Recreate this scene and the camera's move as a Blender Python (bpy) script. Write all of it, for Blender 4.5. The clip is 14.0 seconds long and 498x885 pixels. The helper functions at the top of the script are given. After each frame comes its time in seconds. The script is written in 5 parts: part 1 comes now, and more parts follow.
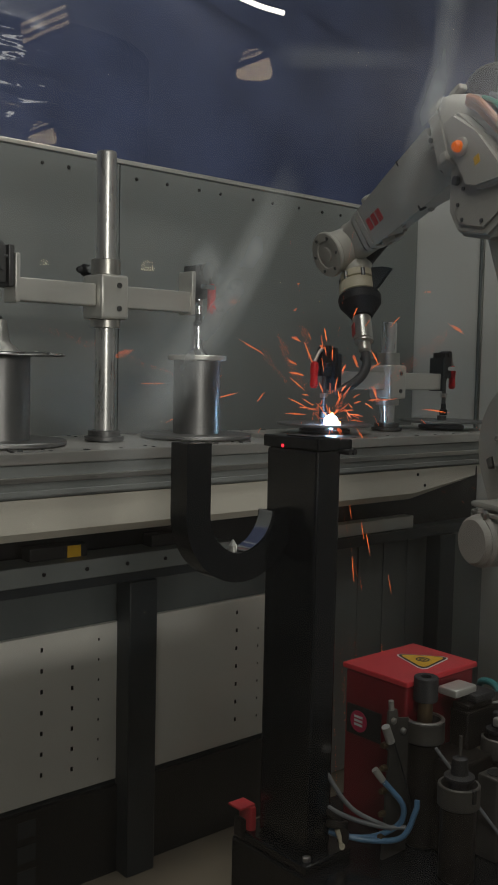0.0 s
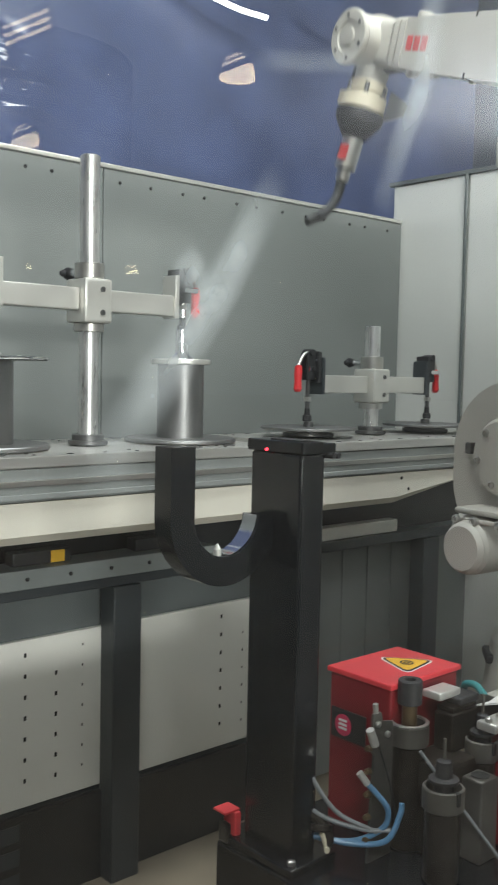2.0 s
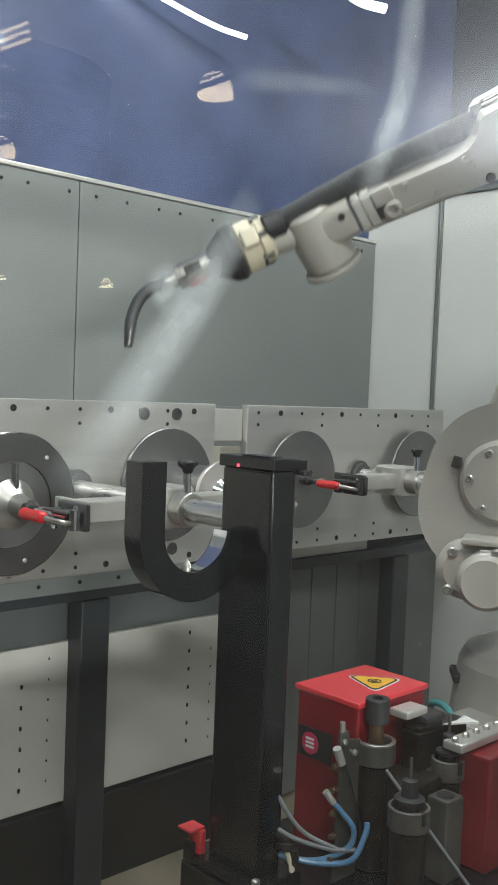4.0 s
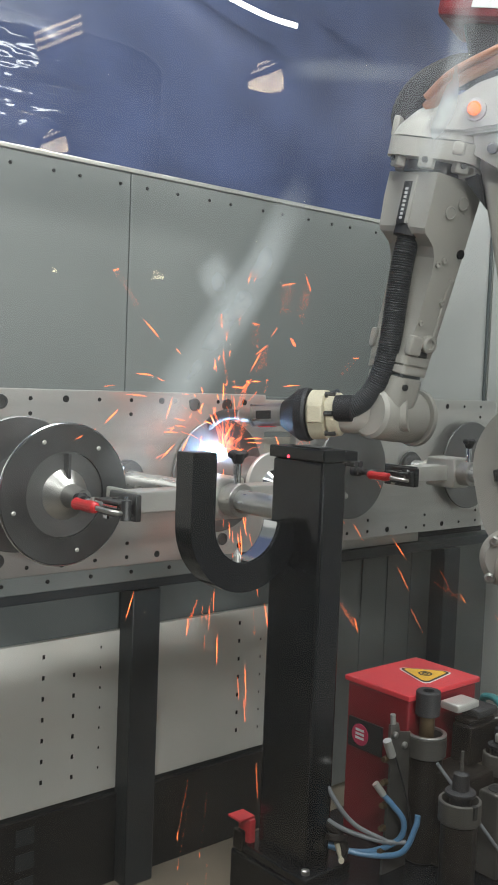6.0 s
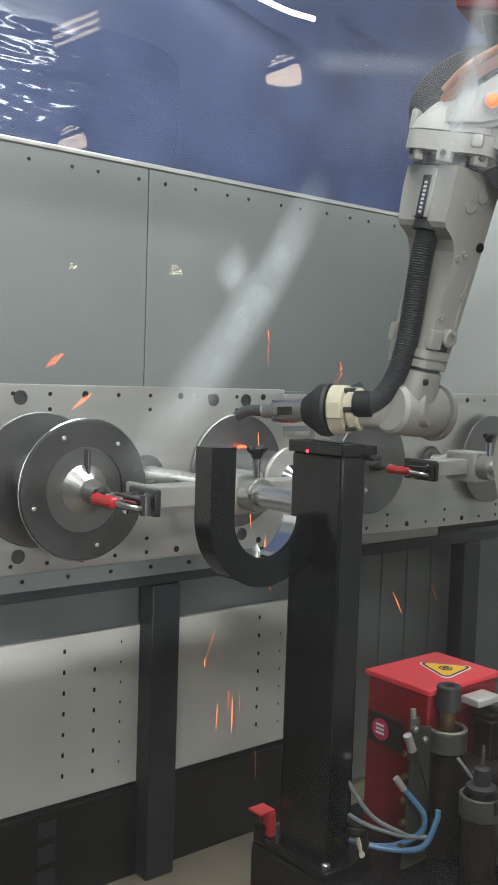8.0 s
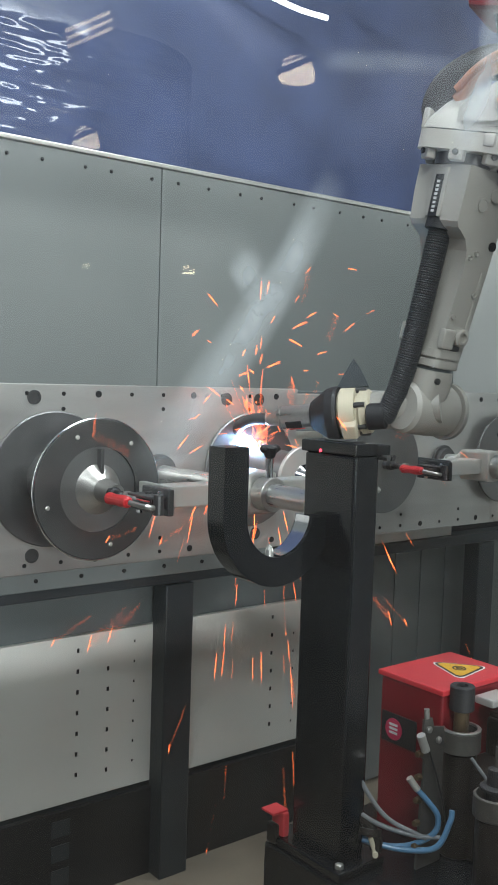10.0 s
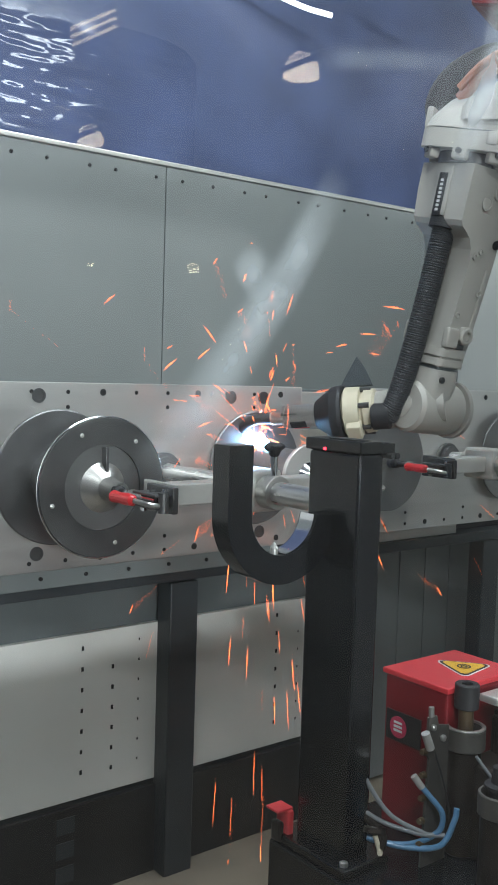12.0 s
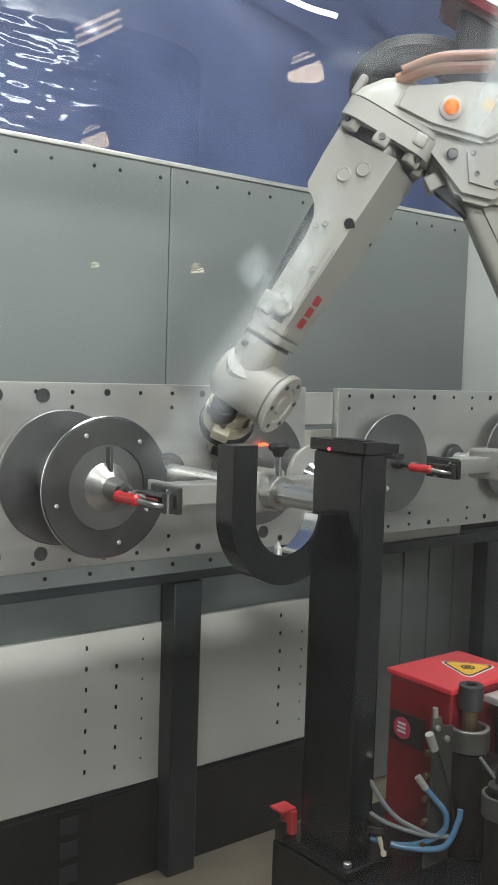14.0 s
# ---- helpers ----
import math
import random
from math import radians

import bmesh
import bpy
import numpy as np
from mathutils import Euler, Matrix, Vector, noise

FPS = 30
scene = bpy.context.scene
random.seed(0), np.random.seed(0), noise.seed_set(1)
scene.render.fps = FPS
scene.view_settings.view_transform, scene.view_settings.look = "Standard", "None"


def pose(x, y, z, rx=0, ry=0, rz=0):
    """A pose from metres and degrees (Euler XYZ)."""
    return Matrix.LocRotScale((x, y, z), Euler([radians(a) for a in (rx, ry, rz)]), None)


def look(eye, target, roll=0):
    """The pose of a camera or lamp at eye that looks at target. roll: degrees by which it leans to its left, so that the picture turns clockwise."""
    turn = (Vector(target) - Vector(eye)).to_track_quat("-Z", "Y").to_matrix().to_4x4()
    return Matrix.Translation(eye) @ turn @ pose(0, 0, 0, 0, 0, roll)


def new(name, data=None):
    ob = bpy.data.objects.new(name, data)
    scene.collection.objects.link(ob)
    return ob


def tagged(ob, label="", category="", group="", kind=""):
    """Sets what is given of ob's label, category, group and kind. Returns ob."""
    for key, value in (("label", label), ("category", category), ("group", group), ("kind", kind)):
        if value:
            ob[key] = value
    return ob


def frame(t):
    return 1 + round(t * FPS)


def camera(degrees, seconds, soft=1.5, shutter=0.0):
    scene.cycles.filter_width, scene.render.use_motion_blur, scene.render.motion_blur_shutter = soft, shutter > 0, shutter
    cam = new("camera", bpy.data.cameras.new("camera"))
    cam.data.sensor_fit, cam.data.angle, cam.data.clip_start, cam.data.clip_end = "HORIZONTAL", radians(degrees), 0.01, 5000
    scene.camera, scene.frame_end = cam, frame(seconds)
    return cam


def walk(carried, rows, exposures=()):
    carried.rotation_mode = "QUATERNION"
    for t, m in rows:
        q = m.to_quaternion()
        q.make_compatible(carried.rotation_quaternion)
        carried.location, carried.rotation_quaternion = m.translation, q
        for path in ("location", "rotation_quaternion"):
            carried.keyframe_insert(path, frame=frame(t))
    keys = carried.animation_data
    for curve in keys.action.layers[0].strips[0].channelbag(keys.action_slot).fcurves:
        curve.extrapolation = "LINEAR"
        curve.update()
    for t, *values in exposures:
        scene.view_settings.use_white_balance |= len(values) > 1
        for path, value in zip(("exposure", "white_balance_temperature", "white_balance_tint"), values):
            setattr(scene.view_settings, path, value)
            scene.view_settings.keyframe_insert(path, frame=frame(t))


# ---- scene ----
cam = camera(29.2, 14.0, soft=1.5, shutter=0.5)
EYE = (0.0, 0.0, 1.6)
HEADING = -41.0
# seconds, yaw, pitch, roll
PATH = [
    (0.0, 0.10, -4.24, -1.23),
    (0.5, 0.35, -4.30, -1.02),
    (1.0, 0.42, -4.36, -0.99),
    (1.5, 0.30, -4.40, -1.00),
    (2.0, -0.86, -3.99, -1.19),
    (2.2, -1.73, -3.59, -1.39),
    (4.3, -2.40, -2.95, -2.39),
    (4.5, -2.05, -3.05, -2.44),
    (5.0, -1.31, -3.28, -2.36),
    (5.5, -0.28, -3.49, -2.31),
    (6.0, 0.52, -3.64, -2.19),
    (6.5, 1.00, -3.75, -2.03),
    (7.0, 1.21, -3.83, -2.03),
    (7.5, 1.37, -3.92, -1.91),
    (8.0, 1.64, -3.99, -1.89),
    (10.5, 2.55, -4.06, -1.76),
    (11.0, 2.64, -4.08, -1.72),
    (11.5, 2.54, -4.14, -1.70),
    (12.0, 2.68, -4.17, -1.77),
    (12.5, 2.90, -4.17, -1.67),
    (13.0, 3.04, -4.18, -1.69),
    (13.5, 3.06, -4.18, -1.73),
    (14.0, 2.93, -4.16, -1.83),
]
EXPOSURES = [
    (0.0, -1.80, 7050, 14), (0.4, -1.46, 6950, 13), (0.5, -1.24, 6900, 13), (0.6, -0.92, 6800, 12), (0.8, -0.28, 6650, 10),
    (1.0, -0.02, 6550, 10), (5.2, 0.04, 6500, 10), (5.6, -0.04, 6050, 10), (6.0, -0.08, 6500, 12), (8.2, 0.02, 6400, 12),
    (10.4, -0.10, 6100, 10), (12.0, -0.10, 6000, 10), (12.2, -0.26, 6600, 10), (12.5, 0.02, 6600, 10), (14.0, 0.04, 6450, 11),
]
walk(cam, [(t, pose(*EYE, 90 + p, r, HEADING + y)) for t, y, p, r in PATH], EXPOSURES)

# ---- light ----
world = bpy.data.worlds.new("world")
scene.world = world
world.use_nodes = True
world.node_tree.nodes["Background"].inputs[0].default_value = (0.5, 0.55, 0.6, 1)
world.node_tree.nodes["Background"].inputs[1].default_value = 0.05


def area_lamp(name, eye, target, sx, sy, watts, colour):
    data = bpy.data.lights.new(name, "AREA")
    data.shape, data.size, data.size_y, data.energy, data.color = "RECTANGLE", sx, sy, watts, colour
    ob = new(name, data)
    ob.matrix_world = look(eye, target)
    return ob


# the fluorescent battens over the cell and the strip lights of the hall on the camera's side
area_lamp("cell_batten_light", (1.9, 1.4, 3.9), (1.9, 1.75, 0), 2.4, 0.5, 84, (0.94, 0.975, 0.98))
area_lamp("hall_strip_light", (-1.2, -1.6, 4.6), (1.6, 2.2, 1.2), 1.6, 0.3, 125, (0.97, 0.985, 0.98))
area_lamp("far_hall_light", (-12, -40, 6.4), (1.6, 2.2, 1.2), 10.0, 1.6, 8500, (0.98, 0.985, 0.96))
area_lamp("hall_roof_light", (-16, -24, 6.9), (-16, -24, 0), 9.0, 3.0, 1150, (0.98, 1.0, 0.98))

# added unseen fill lamps that wash the hall roof, brightening its reflection in the pane
for hx, hy in ((18, -9), (5, -24)):
    area_lamp("roof_fill_light", (hx, hy, 4.2), (hx, hy, 7), 4.0, 4.0, 2600, (0.92, 0.97, 1.0))


# ---- materials ----
def material(name, colour, rough=0.5, metal=0.0, vary=0.12, scale=6.0, bump=0.06, grain=90.0, stretch=(1, 1, 1), stain=0.0, coat=0.0):
    """Principled surface with blotches, fine grain, relief and uneven gloss."""
    m = bpy.data.materials.new(name)
    m.use_nodes = True
    n, l = m.node_tree.nodes, m.node_tree.links
    b = n["Principled BSDF"]
    b.inputs["Metallic"].default_value = metal
    b.inputs["Coat Weight"].default_value = coat
    tc, mp = n.new("ShaderNodeTexCoord"), n.new("ShaderNodeMapping")
    mp.inputs["Scale"].default_value = stretch
    l.new(tc.outputs["Object"], mp.inputs["Vector"])
    big, fine = n.new("ShaderNodeTexNoise"), n.new("ShaderNodeTexNoise")
    big.inputs["Scale"].default_value, big.inputs["Detail"].default_value = scale, 6
    fine.inputs["Scale"].default_value, fine.inputs["Detail"].default_value = grain, 3
    l.new(mp.outputs[0], big.inputs["Vector"]), l.new(mp.outputs[0], fine.inputs["Vector"])
    ramp = n.new("ShaderNodeValToRGB")
    lo, hi = 1 - vary - stain, 1 + vary
    ramp.color_ramp.elements[0].position, ramp.color_ramp.elements[1].position = 0.3, 0.7
    ramp.color_ramp.elements[0].color = (*[min(1, c * lo) for c in colour], 1)
    ramp.color_ramp.elements[1].color = (*[min(1, c * hi) for c in colour], 1)
    l.new(big.outputs["Fac"], ramp.inputs["Fac"])
    mix = n.new("ShaderNodeMix")
    mix.data_type, mix.blend_type = "RGBA", "MULTIPLY"
    mix.inputs[0].default_value = 0.25
    l.new(ramp.outputs[0], mix.inputs[6]), l.new(fine.outputs["Color"], mix.inputs[7])
    gray = n.new("ShaderNodeMapRange")
    l.new(fine.outputs["Fac"], gray.inputs[0])
    gray.inputs[3].default_value, gray.inputs[4].default_value = 0.55, 1.25
    l.new(gray.outputs[0], mix.inputs[7])
    l.new(mix.outputs[2], b.inputs["Base Color"])
    rr = n.new("ShaderNodeMapRange")
    l.new(big.outputs["Fac"], rr.inputs[0])
    rr.inputs[1].default_value, rr.inputs[2].default_value = 0.3, 0.7
    rr.inputs[3].default_value, rr.inputs[4].default_value = max(0.03, rough * 0.8), min(1, rough * 1.2)
    l.new(rr.outputs[0], b.inputs["Roughness"])
    if bump:
        bp = n.new("ShaderNodeBump")
        bp.inputs["Strength"].default_value, bp.inputs["Distance"].default_value = bump, 0.002
        l.new(fine.outputs["Fac"], bp.inputs["Height"]), l.new(bp.outputs[0], b.inputs["Normal"])
    return m


def glowing(name, colour, strength):
    m = bpy.data.materials.new(name)
    m.use_nodes = True
    b = m.node_tree.nodes["Principled BSDF"]
    b.inputs["Base Color"].default_value = (*[c * 0.5 for c in colour], 1)
    b.inputs["Emission Color"].default_value = (*colour, 1)
    b.inputs["Emission Strength"].default_value = strength
    return m


def glass_pane():
    m = bpy.data.materials.new("window_glass")
    m.use_nodes = True
    n, l = m.node_tree.nodes, m.node_tree.links
    n.remove(n["Principled BSDF"])
    out = n["Material Output"]
    tr, gl, fr, mx = n.new("ShaderNodeBsdfTransparent"), n.new("ShaderNodeBsdfGlossy"), n.new("ShaderNodeFresnel"), n.new("ShaderNodeMixShader")
    tr.inputs[0].default_value = (0.96, 0.985, 0.97, 1)
    gl.inputs["Roughness"].default_value = 0.0
    fr.inputs[0].default_value = 1.5
    # welding dust on the pane, uneven
    dust, veil, noise, amount, tc = n.new("ShaderNodeBsdfDiffuse"), n.new("ShaderNodeMixShader"), n.new("ShaderNodeTexNoise"), n.new("ShaderNodeMapRange"), n.new("ShaderNodeTexCoord")
    dust.inputs[0].default_value = (0.75, 0.80, 0.80, 1)
    noise.inputs["Scale"].default_value, noise.inputs["Detail"].default_value = 5.0, 5
    for k, v in zip((1, 2, 3, 4), (0.3, 0.7, 0.002, 0.007)):
        amount.inputs[k].default_value = v
    l.new(tc.outputs["Object"], noise.inputs["Vector"]), l.new(noise.outputs["Fac"], amount.inputs[0]), l.new(amount.outputs[0], veil.inputs[0])
    l.new(tr.outputs[0], veil.inputs[1]), l.new(dust.outputs[0], veil.inputs[2])
    l.new(fr.outputs[0], mx.inputs[0]), l.new(veil.outputs[0], mx.inputs[1]), l.new(gl.outputs[0], mx.inputs[2]), l.new(mx.outputs[0], out.inputs[0])
    return m


def clear_face():
    m = bpy.data.materials.new("clear_glass_body")
    m.use_nodes = True
    n, l = m.node_tree.nodes, m.node_tree.links
    n.remove(n["Principled BSDF"])
    tr = n.new("ShaderNodeBsdfTransparent")
    tr.inputs[0].default_value = (0.98, 0.99, 0.985, 1)
    l.new(tr.outputs[0], n["Material Output"].inputs[0])
    return m


def smear_material(name, strength):
    """Greasy wipe marks: a thin pale film, thicker along the middle of each stroke (UV across and along)."""
    m = bpy.data.materials.new(name)
    m.use_nodes = True
    n, l = m.node_tree.nodes, m.node_tree.links
    b = n["Principled BSDF"]
    b.inputs["Base Color"].default_value, b.inputs["Roughness"].default_value = (0.8, 0.9, 0.92, 1), 0.8
    uv, sep = n.new("ShaderNodeUVMap"), n.new("ShaderNodeSeparateXYZ")
    l.new(uv.outputs[0], sep.inputs[0])

    def hump(socket):
        a, c, d = n.new("ShaderNodeMath"), n.new("ShaderNodeMath"), n.new("ShaderNodeMath")
        a.operation, c.operation, d.operation = "SUBTRACT", "MULTIPLY", "MULTIPLY"
        a.inputs[0].default_value = 1.0
        l.new(socket, a.inputs[1]), l.new(socket, c.inputs[0]), l.new(a.outputs[0], c.inputs[1])
        l.new(c.outputs[0], d.inputs[0])
        d.inputs[1].default_value = 4.0
        return d.outputs[0]
    u, v = hump(sep.outputs[0]), hump(sep.outputs[1])
    sq, mul, noi, mul2, amt = n.new("ShaderNodeMath"), n.new("ShaderNodeMath"), n.new("ShaderNodeTexNoise"), n.new("ShaderNodeMath"), n.new("ShaderNodeMath")
    sq.operation, sq.inputs[1].default_value = "POWER", 1.6
    l.new(u, sq.inputs[0])
    mul.operation = mul2.operation = amt.operation = "MULTIPLY"
    l.new(sq.outputs[0], mul.inputs[0]), l.new(v, mul.inputs[1])
    noi.inputs["Scale"].default_value = 30
    tc = n.new("ShaderNodeTexCoord")
    l.new(tc.outputs["Object"], noi.inputs["Vector"])
    l.new(mul.outputs[0], mul2.inputs[0]), l.new(noi.outputs["Fac"], mul2.inputs[1])
    l.new(mul2.outputs[0], amt.inputs[0])
    amt.inputs[1].default_value = strength
    l.new(amt.outputs[0], b.inputs["Alpha"])
    return m


def rippled(m, x0, x1, z0, z1, size, depth):
    """Makes a sheet glossy and rippled on the side of x0 and under z0, satin and flat past x1 and over z1."""
    n, l = m.node_tree.nodes, m.node_tree.links
    w, bp, tc, mp = n.new("ShaderNodeTexNoise"), n.new("ShaderNodeBump"), n.new("ShaderNodeTexCoord"), n.new("ShaderNodeMapping")
    mp.inputs["Scale"].default_value = (0.32, 1, 1)
    w.inputs["Scale"].default_value, w.inputs["Detail"].default_value = size, 1.2
    bp.inputs["Distance"].default_value = depth
    sep, fall, low, both, gloss = [n.new("ShaderNode" + k) for k in ("SeparateXYZ", "MapRange", "MapRange", "Math", "MapRange")]
    for node, axis, a, b in ((fall, 0, x0, x1), (low, 2, z0, z1)):
        node.interpolation_type = "SMOOTHSTEP"
        for k, v in zip((1, 2, 3, 4), (a, b, 1.0, 0.03)):
            node.inputs[k].default_value = v
        l.new(sep.outputs[axis], node.inputs[0])
    both.operation = "MULTIPLY"
    l.new(fall.outputs[0], both.inputs[0]), l.new(low.outputs[0], both.inputs[1])
    gloss.inputs[3].default_value, gloss.inputs[4].default_value = 0.36, 0.07
    l.new(both.outputs[0], gloss.inputs[0])
    l.new(tc.outputs["Object"], mp.inputs[0]), l.new(tc.outputs["Object"], sep.inputs[0]), l.new(mp.outputs[0], w.inputs["Vector"])
    l.new(both.outputs[0], bp.inputs["Strength"]), l.new(w.outputs["Fac"], bp.inputs["Height"])
    l.new(bp.outputs[0], n["Principled BSDF"].inputs["Normal"]), l.new(gloss.outputs[0], n["Principled BSDF"].inputs["Roughness"])


M_WALL = material("grey_painted_sheet", (0.195, 0.208, 0.202), 0.45, 0, 0.05, 1.5, 0.03, 160, stain=0.04)
M_SIDE = material("pale_panel_paint", (0.66, 0.67, 0.64), 0.5, 0, 0.05, 1.5, 0.03, 120, stain=0.03)
M_BLUE = material("blue_satin_sheet", (0.090, 0.116, 0.224), 0.34, 0, 0.25, 1.6, 0.0, 20, stain=0.1)
rippled(M_BLUE, 2.30, 2.7, 2.98, 3.12, 15.0, 0.016)
M_DARKWALL = material("dark_blue_grey_paint", (0.06, 0.075, 0.10), 0.5, 0, 0.15, 2, 0.05, 80)
M_HALL = material("pale_hall_cladding", (0.62, 0.64, 0.66), 0.6, 0, 0.1, 0.5, 0.0, 30)
M_FLOOR = material("worn_concrete", (0.24, 0.20, 0.15), 0.6, 0, 0.25, 2.5, 0.25, 60, stain=0.2)
M_STEEL = material("ground_steel", (0.52, 0.51, 0.48), 0.34, 0.9, 0.10, 3.0, 0.05, 70, (1, 10, 10), stain=0.08)
M_PLATE = material("milled_plate_steel", (0.64, 0.63, 0.60), 0.4, 0.8, 0.10, 2.2, 0.04, 60, (0.6, 6, 6), stain=0.10)
M_DISC = material("turned_disc_steel", (0.25, 0.25, 0.25), 0.43, 0.9, 0.12, 5, 0.05, 90, stain=0.1)
M_DARKSTEEL = material("dark_mill_scale_steel", (0.13, 0.13, 0.13), 0.38, 0.75, 0.2, 6, 0.08, 90, stain=0.1)
M_OILY = material("oily_brown_steel", (0.032, 0.026, 0.022), 0.38, 0.5, 0.3, 12, 0.15, 90, stain=0.2)
M_BRASS = material("tarnished_brass", (0.16, 0.11, 0.06), 0.42, 0.6, 0.25, 14, 0.1, 90, stain=0.15)
M_WORN = material("worn_bracket_steel", (0.15, 0.142, 0.128), 0.45, 0.6, 0.2, 10, 0.1, 90, stain=0.2)
M_CHROME = material("hard_chrome", (0.72, 0.73, 0.75), 0.14, 1.0, 0.05, 10, 0.0, 100)
M_GROUND = material("ground_bright_bar", (0.66, 0.66, 0.65), 0.3, 0.85, 0.05, 10, 0.02, 60, (8, 8, 1))
M_ALU = material("machined_aluminium", (0.66, 0.65, 0.61), 0.38, 0.7, 0.06, 8, 0.04, 160)
M_COVER = material("cream_sheet_cover", (0.66, 0.63, 0.55), 0.45, 0, 0.06, 2, 0.03, 120, stain=0.05)
M_PERF = material("white_enamel_panel", (0.75, 0.74, 0.69), 0.45, 0, 0.06, 2, 0.03, 120, stain=0.06)
M_FRAME = material("charcoal_frame_paint", (0.035, 0.042, 0.047), 0.38, 0, 0.2, 4, 0.06, 120)
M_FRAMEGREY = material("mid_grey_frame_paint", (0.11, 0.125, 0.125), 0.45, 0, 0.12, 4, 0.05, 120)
M_KICK = material("black_kick_plate", (0.014, 0.015, 0.016), 0.45, 0, 0.3, 4, 0.05, 90)
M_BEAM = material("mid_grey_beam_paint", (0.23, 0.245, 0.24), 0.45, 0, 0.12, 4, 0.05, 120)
M_SILL = material("grey_sill_paint", (0.22, 0.24, 0.24), 0.45, 0, 0.1, 4, 0.04, 120)
M_RECESS = material("dark_recess_paint", (0.17, 0.182, 0.182), 0.5, 0, 0.15, 3, 0.04, 90)
M_BLACK = material("black_gloss_paint", (0.009, 0.010, 0.012), 0.2, 0, 0.2, 5, 0.0, 60, stain=0.1)
M_RUBBER = material("black_rubber", (0.022, 0.022, 0.024), 0.6, 0, 0.2, 12, 0.15, 120)
M_ROBOT = material("warm_white_robot_paint", (0.43, 0.415, 0.372), 0.42, 0, 0.06, 4, 0.08, 220, stain=0.05)
M_CREAM = material("cream_cast_adapter", (0.56, 0.51, 0.38), 0.5, 0, 0.1, 10, 0.08, 160)
M_HOSE = material("dark_grey_corrugated_hose", (0.055, 0.057, 0.06), 0.5, 0, 0.15, 12, 0.05, 120)
M_RED = material("red_handle_plastic", (0.62, 0.025, 0.03), 0.35, 0, 0.08, 14, 0.03, 120)
# red with the shade on the cleaner box's sides put into its colour
M_RED_SHADED = material("shade_darkened_red", (0.20, 0.009, 0.015), 0.42, 0, 0.12, 6, 0.1, 220, stain=0.12)
# the brighter red of the lit lid
M_REDTOP = material("bright_red_coat", (0.58, 0.04, 0.05), 0.42, 0, 0.1, 7, 0.08, 220, stain=0.08)
M_YELLOW = material("warning_yellow", (0.72, 0.42, 0.03), 0.5, 0, 0.08, 20, 0.02, 120)
M_WHITE = material("white_print", (0.75, 0.75, 0.73), 0.5, 0, 0.04, 20, 0.0, 120)
M_INK = material("black_print", (0.02, 0.02, 0.02), 0.5, 0, 0.1, 20, 0.0, 120)
M_LOGO = material("faded_red_print", (0.50, 0.06, 0.06), 0.5, 0, 0.1, 20, 0.0, 120)
M_BADGE = material("pink_red_print", (0.55, 0.04, 0.10), 0.45, 0, 0.08, 20, 0.0, 120)
M_BLUEHOSE = material("blue_air_hose", (0.10, 0.23, 0.38), 0.35, 0, 0.1, 15, 0.02, 120)
M_TEAL = material("teal_air_hose", (0.05, 0.24, 0.25), 0.35, 0, 0.1, 15, 0.02, 120)
M_GREYHOSE = material("grey_cable", (0.20, 0.21, 0.22), 0.45, 0, 0.1, 15, 0.02, 120)
M_COPPER = material("copper_brown_cable", (0.42, 0.20, 0.12), 0.45, 0, 0.12, 12, 0.05, 120)
M_GREENHOSE = material("green_gas_hose", (0.06, 0.24, 0.17), 0.4, 0, 0.1, 12, 0.02, 120)
M_HOLE = material("drilled_hole_shadow", (0.02, 0.02, 0.02), 0.7, 0.2, 0.1, 20, 0.0, 120)
M_ORANGE = glowing("orange_signal_lens", (1.0, 0.17, 0.0), 0.95)
M_LED = glowing("red_led", (1.0, 0.03, 0.05), 6.0)
# glow of the strips that draw lamp reflections over the cell
M_STREAK = glowing("reflection_glow", (1.0, 0.98, 0.93), 5.0)
M_BAY = glowing("bay_lamp_glow", (1.0, 0.82, 0.52), 13.0)
M_LOUVRE = glowing("louvre_glow", (1.0, 0.80, 0.52), 9.0)
M_ARC = glowing("welding_arc_glow", (0.30, 0.63, 1.0), 300.0)
M_POOL = glowing("molten_metal", (1.0, 0.25, 0.06), 40.0)
M_HOT = glowing("hot_weld_metal", (1.0, 0.07, 0.02), 4.5)
M_SPARK = glowing("spark_glow", (1.0, 0.15, 0.035), 6.0)
for m in (M_SPARK, M_LED, M_ORANGE, M_LOUVRE):
    m.cycles.emission_sampling = "NONE"
M_GLASS = glass_pane()
M_CLEAR = clear_face()
M_SMEAR = smear_material("glass_smear", 0.66)
M_FILM = smear_material("faint_glass_smear", 0.24)


# ---- mesh helpers ----
def bm_new():
    return bmesh.new()


def merge(bm, other):
    me = bpy.data.meshes.new("tmp")
    other.to_mesh(me)
    other.free()
    bm.from_mesh(me)
    bpy.data.meshes.remove(me)
    return bm


def box(bm, x0, x1, y0, y1, z0, z1, bevel=0.004, m=None):
    o = bmesh.new()
    bmesh.ops.create_cube(o, size=1, matrix=Matrix.Translation(((x0 + x1) / 2, (y0 + y1) / 2, (z0 + z1) / 2)) @ Matrix.Diagonal((x1 - x0, y1 - y0, z1 - z0, 1)))
    b = min(bevel, 0.4 * min(x1 - x0, y1 - y0, z1 - z0))
    if b > 0:
        bmesh.ops.bevel(o, geom=list(o.edges), offset=b, segments=2, affect="EDGES", profile=0.5)
    if m is not None:
        o.transform(m)
    return merge(bm, o)


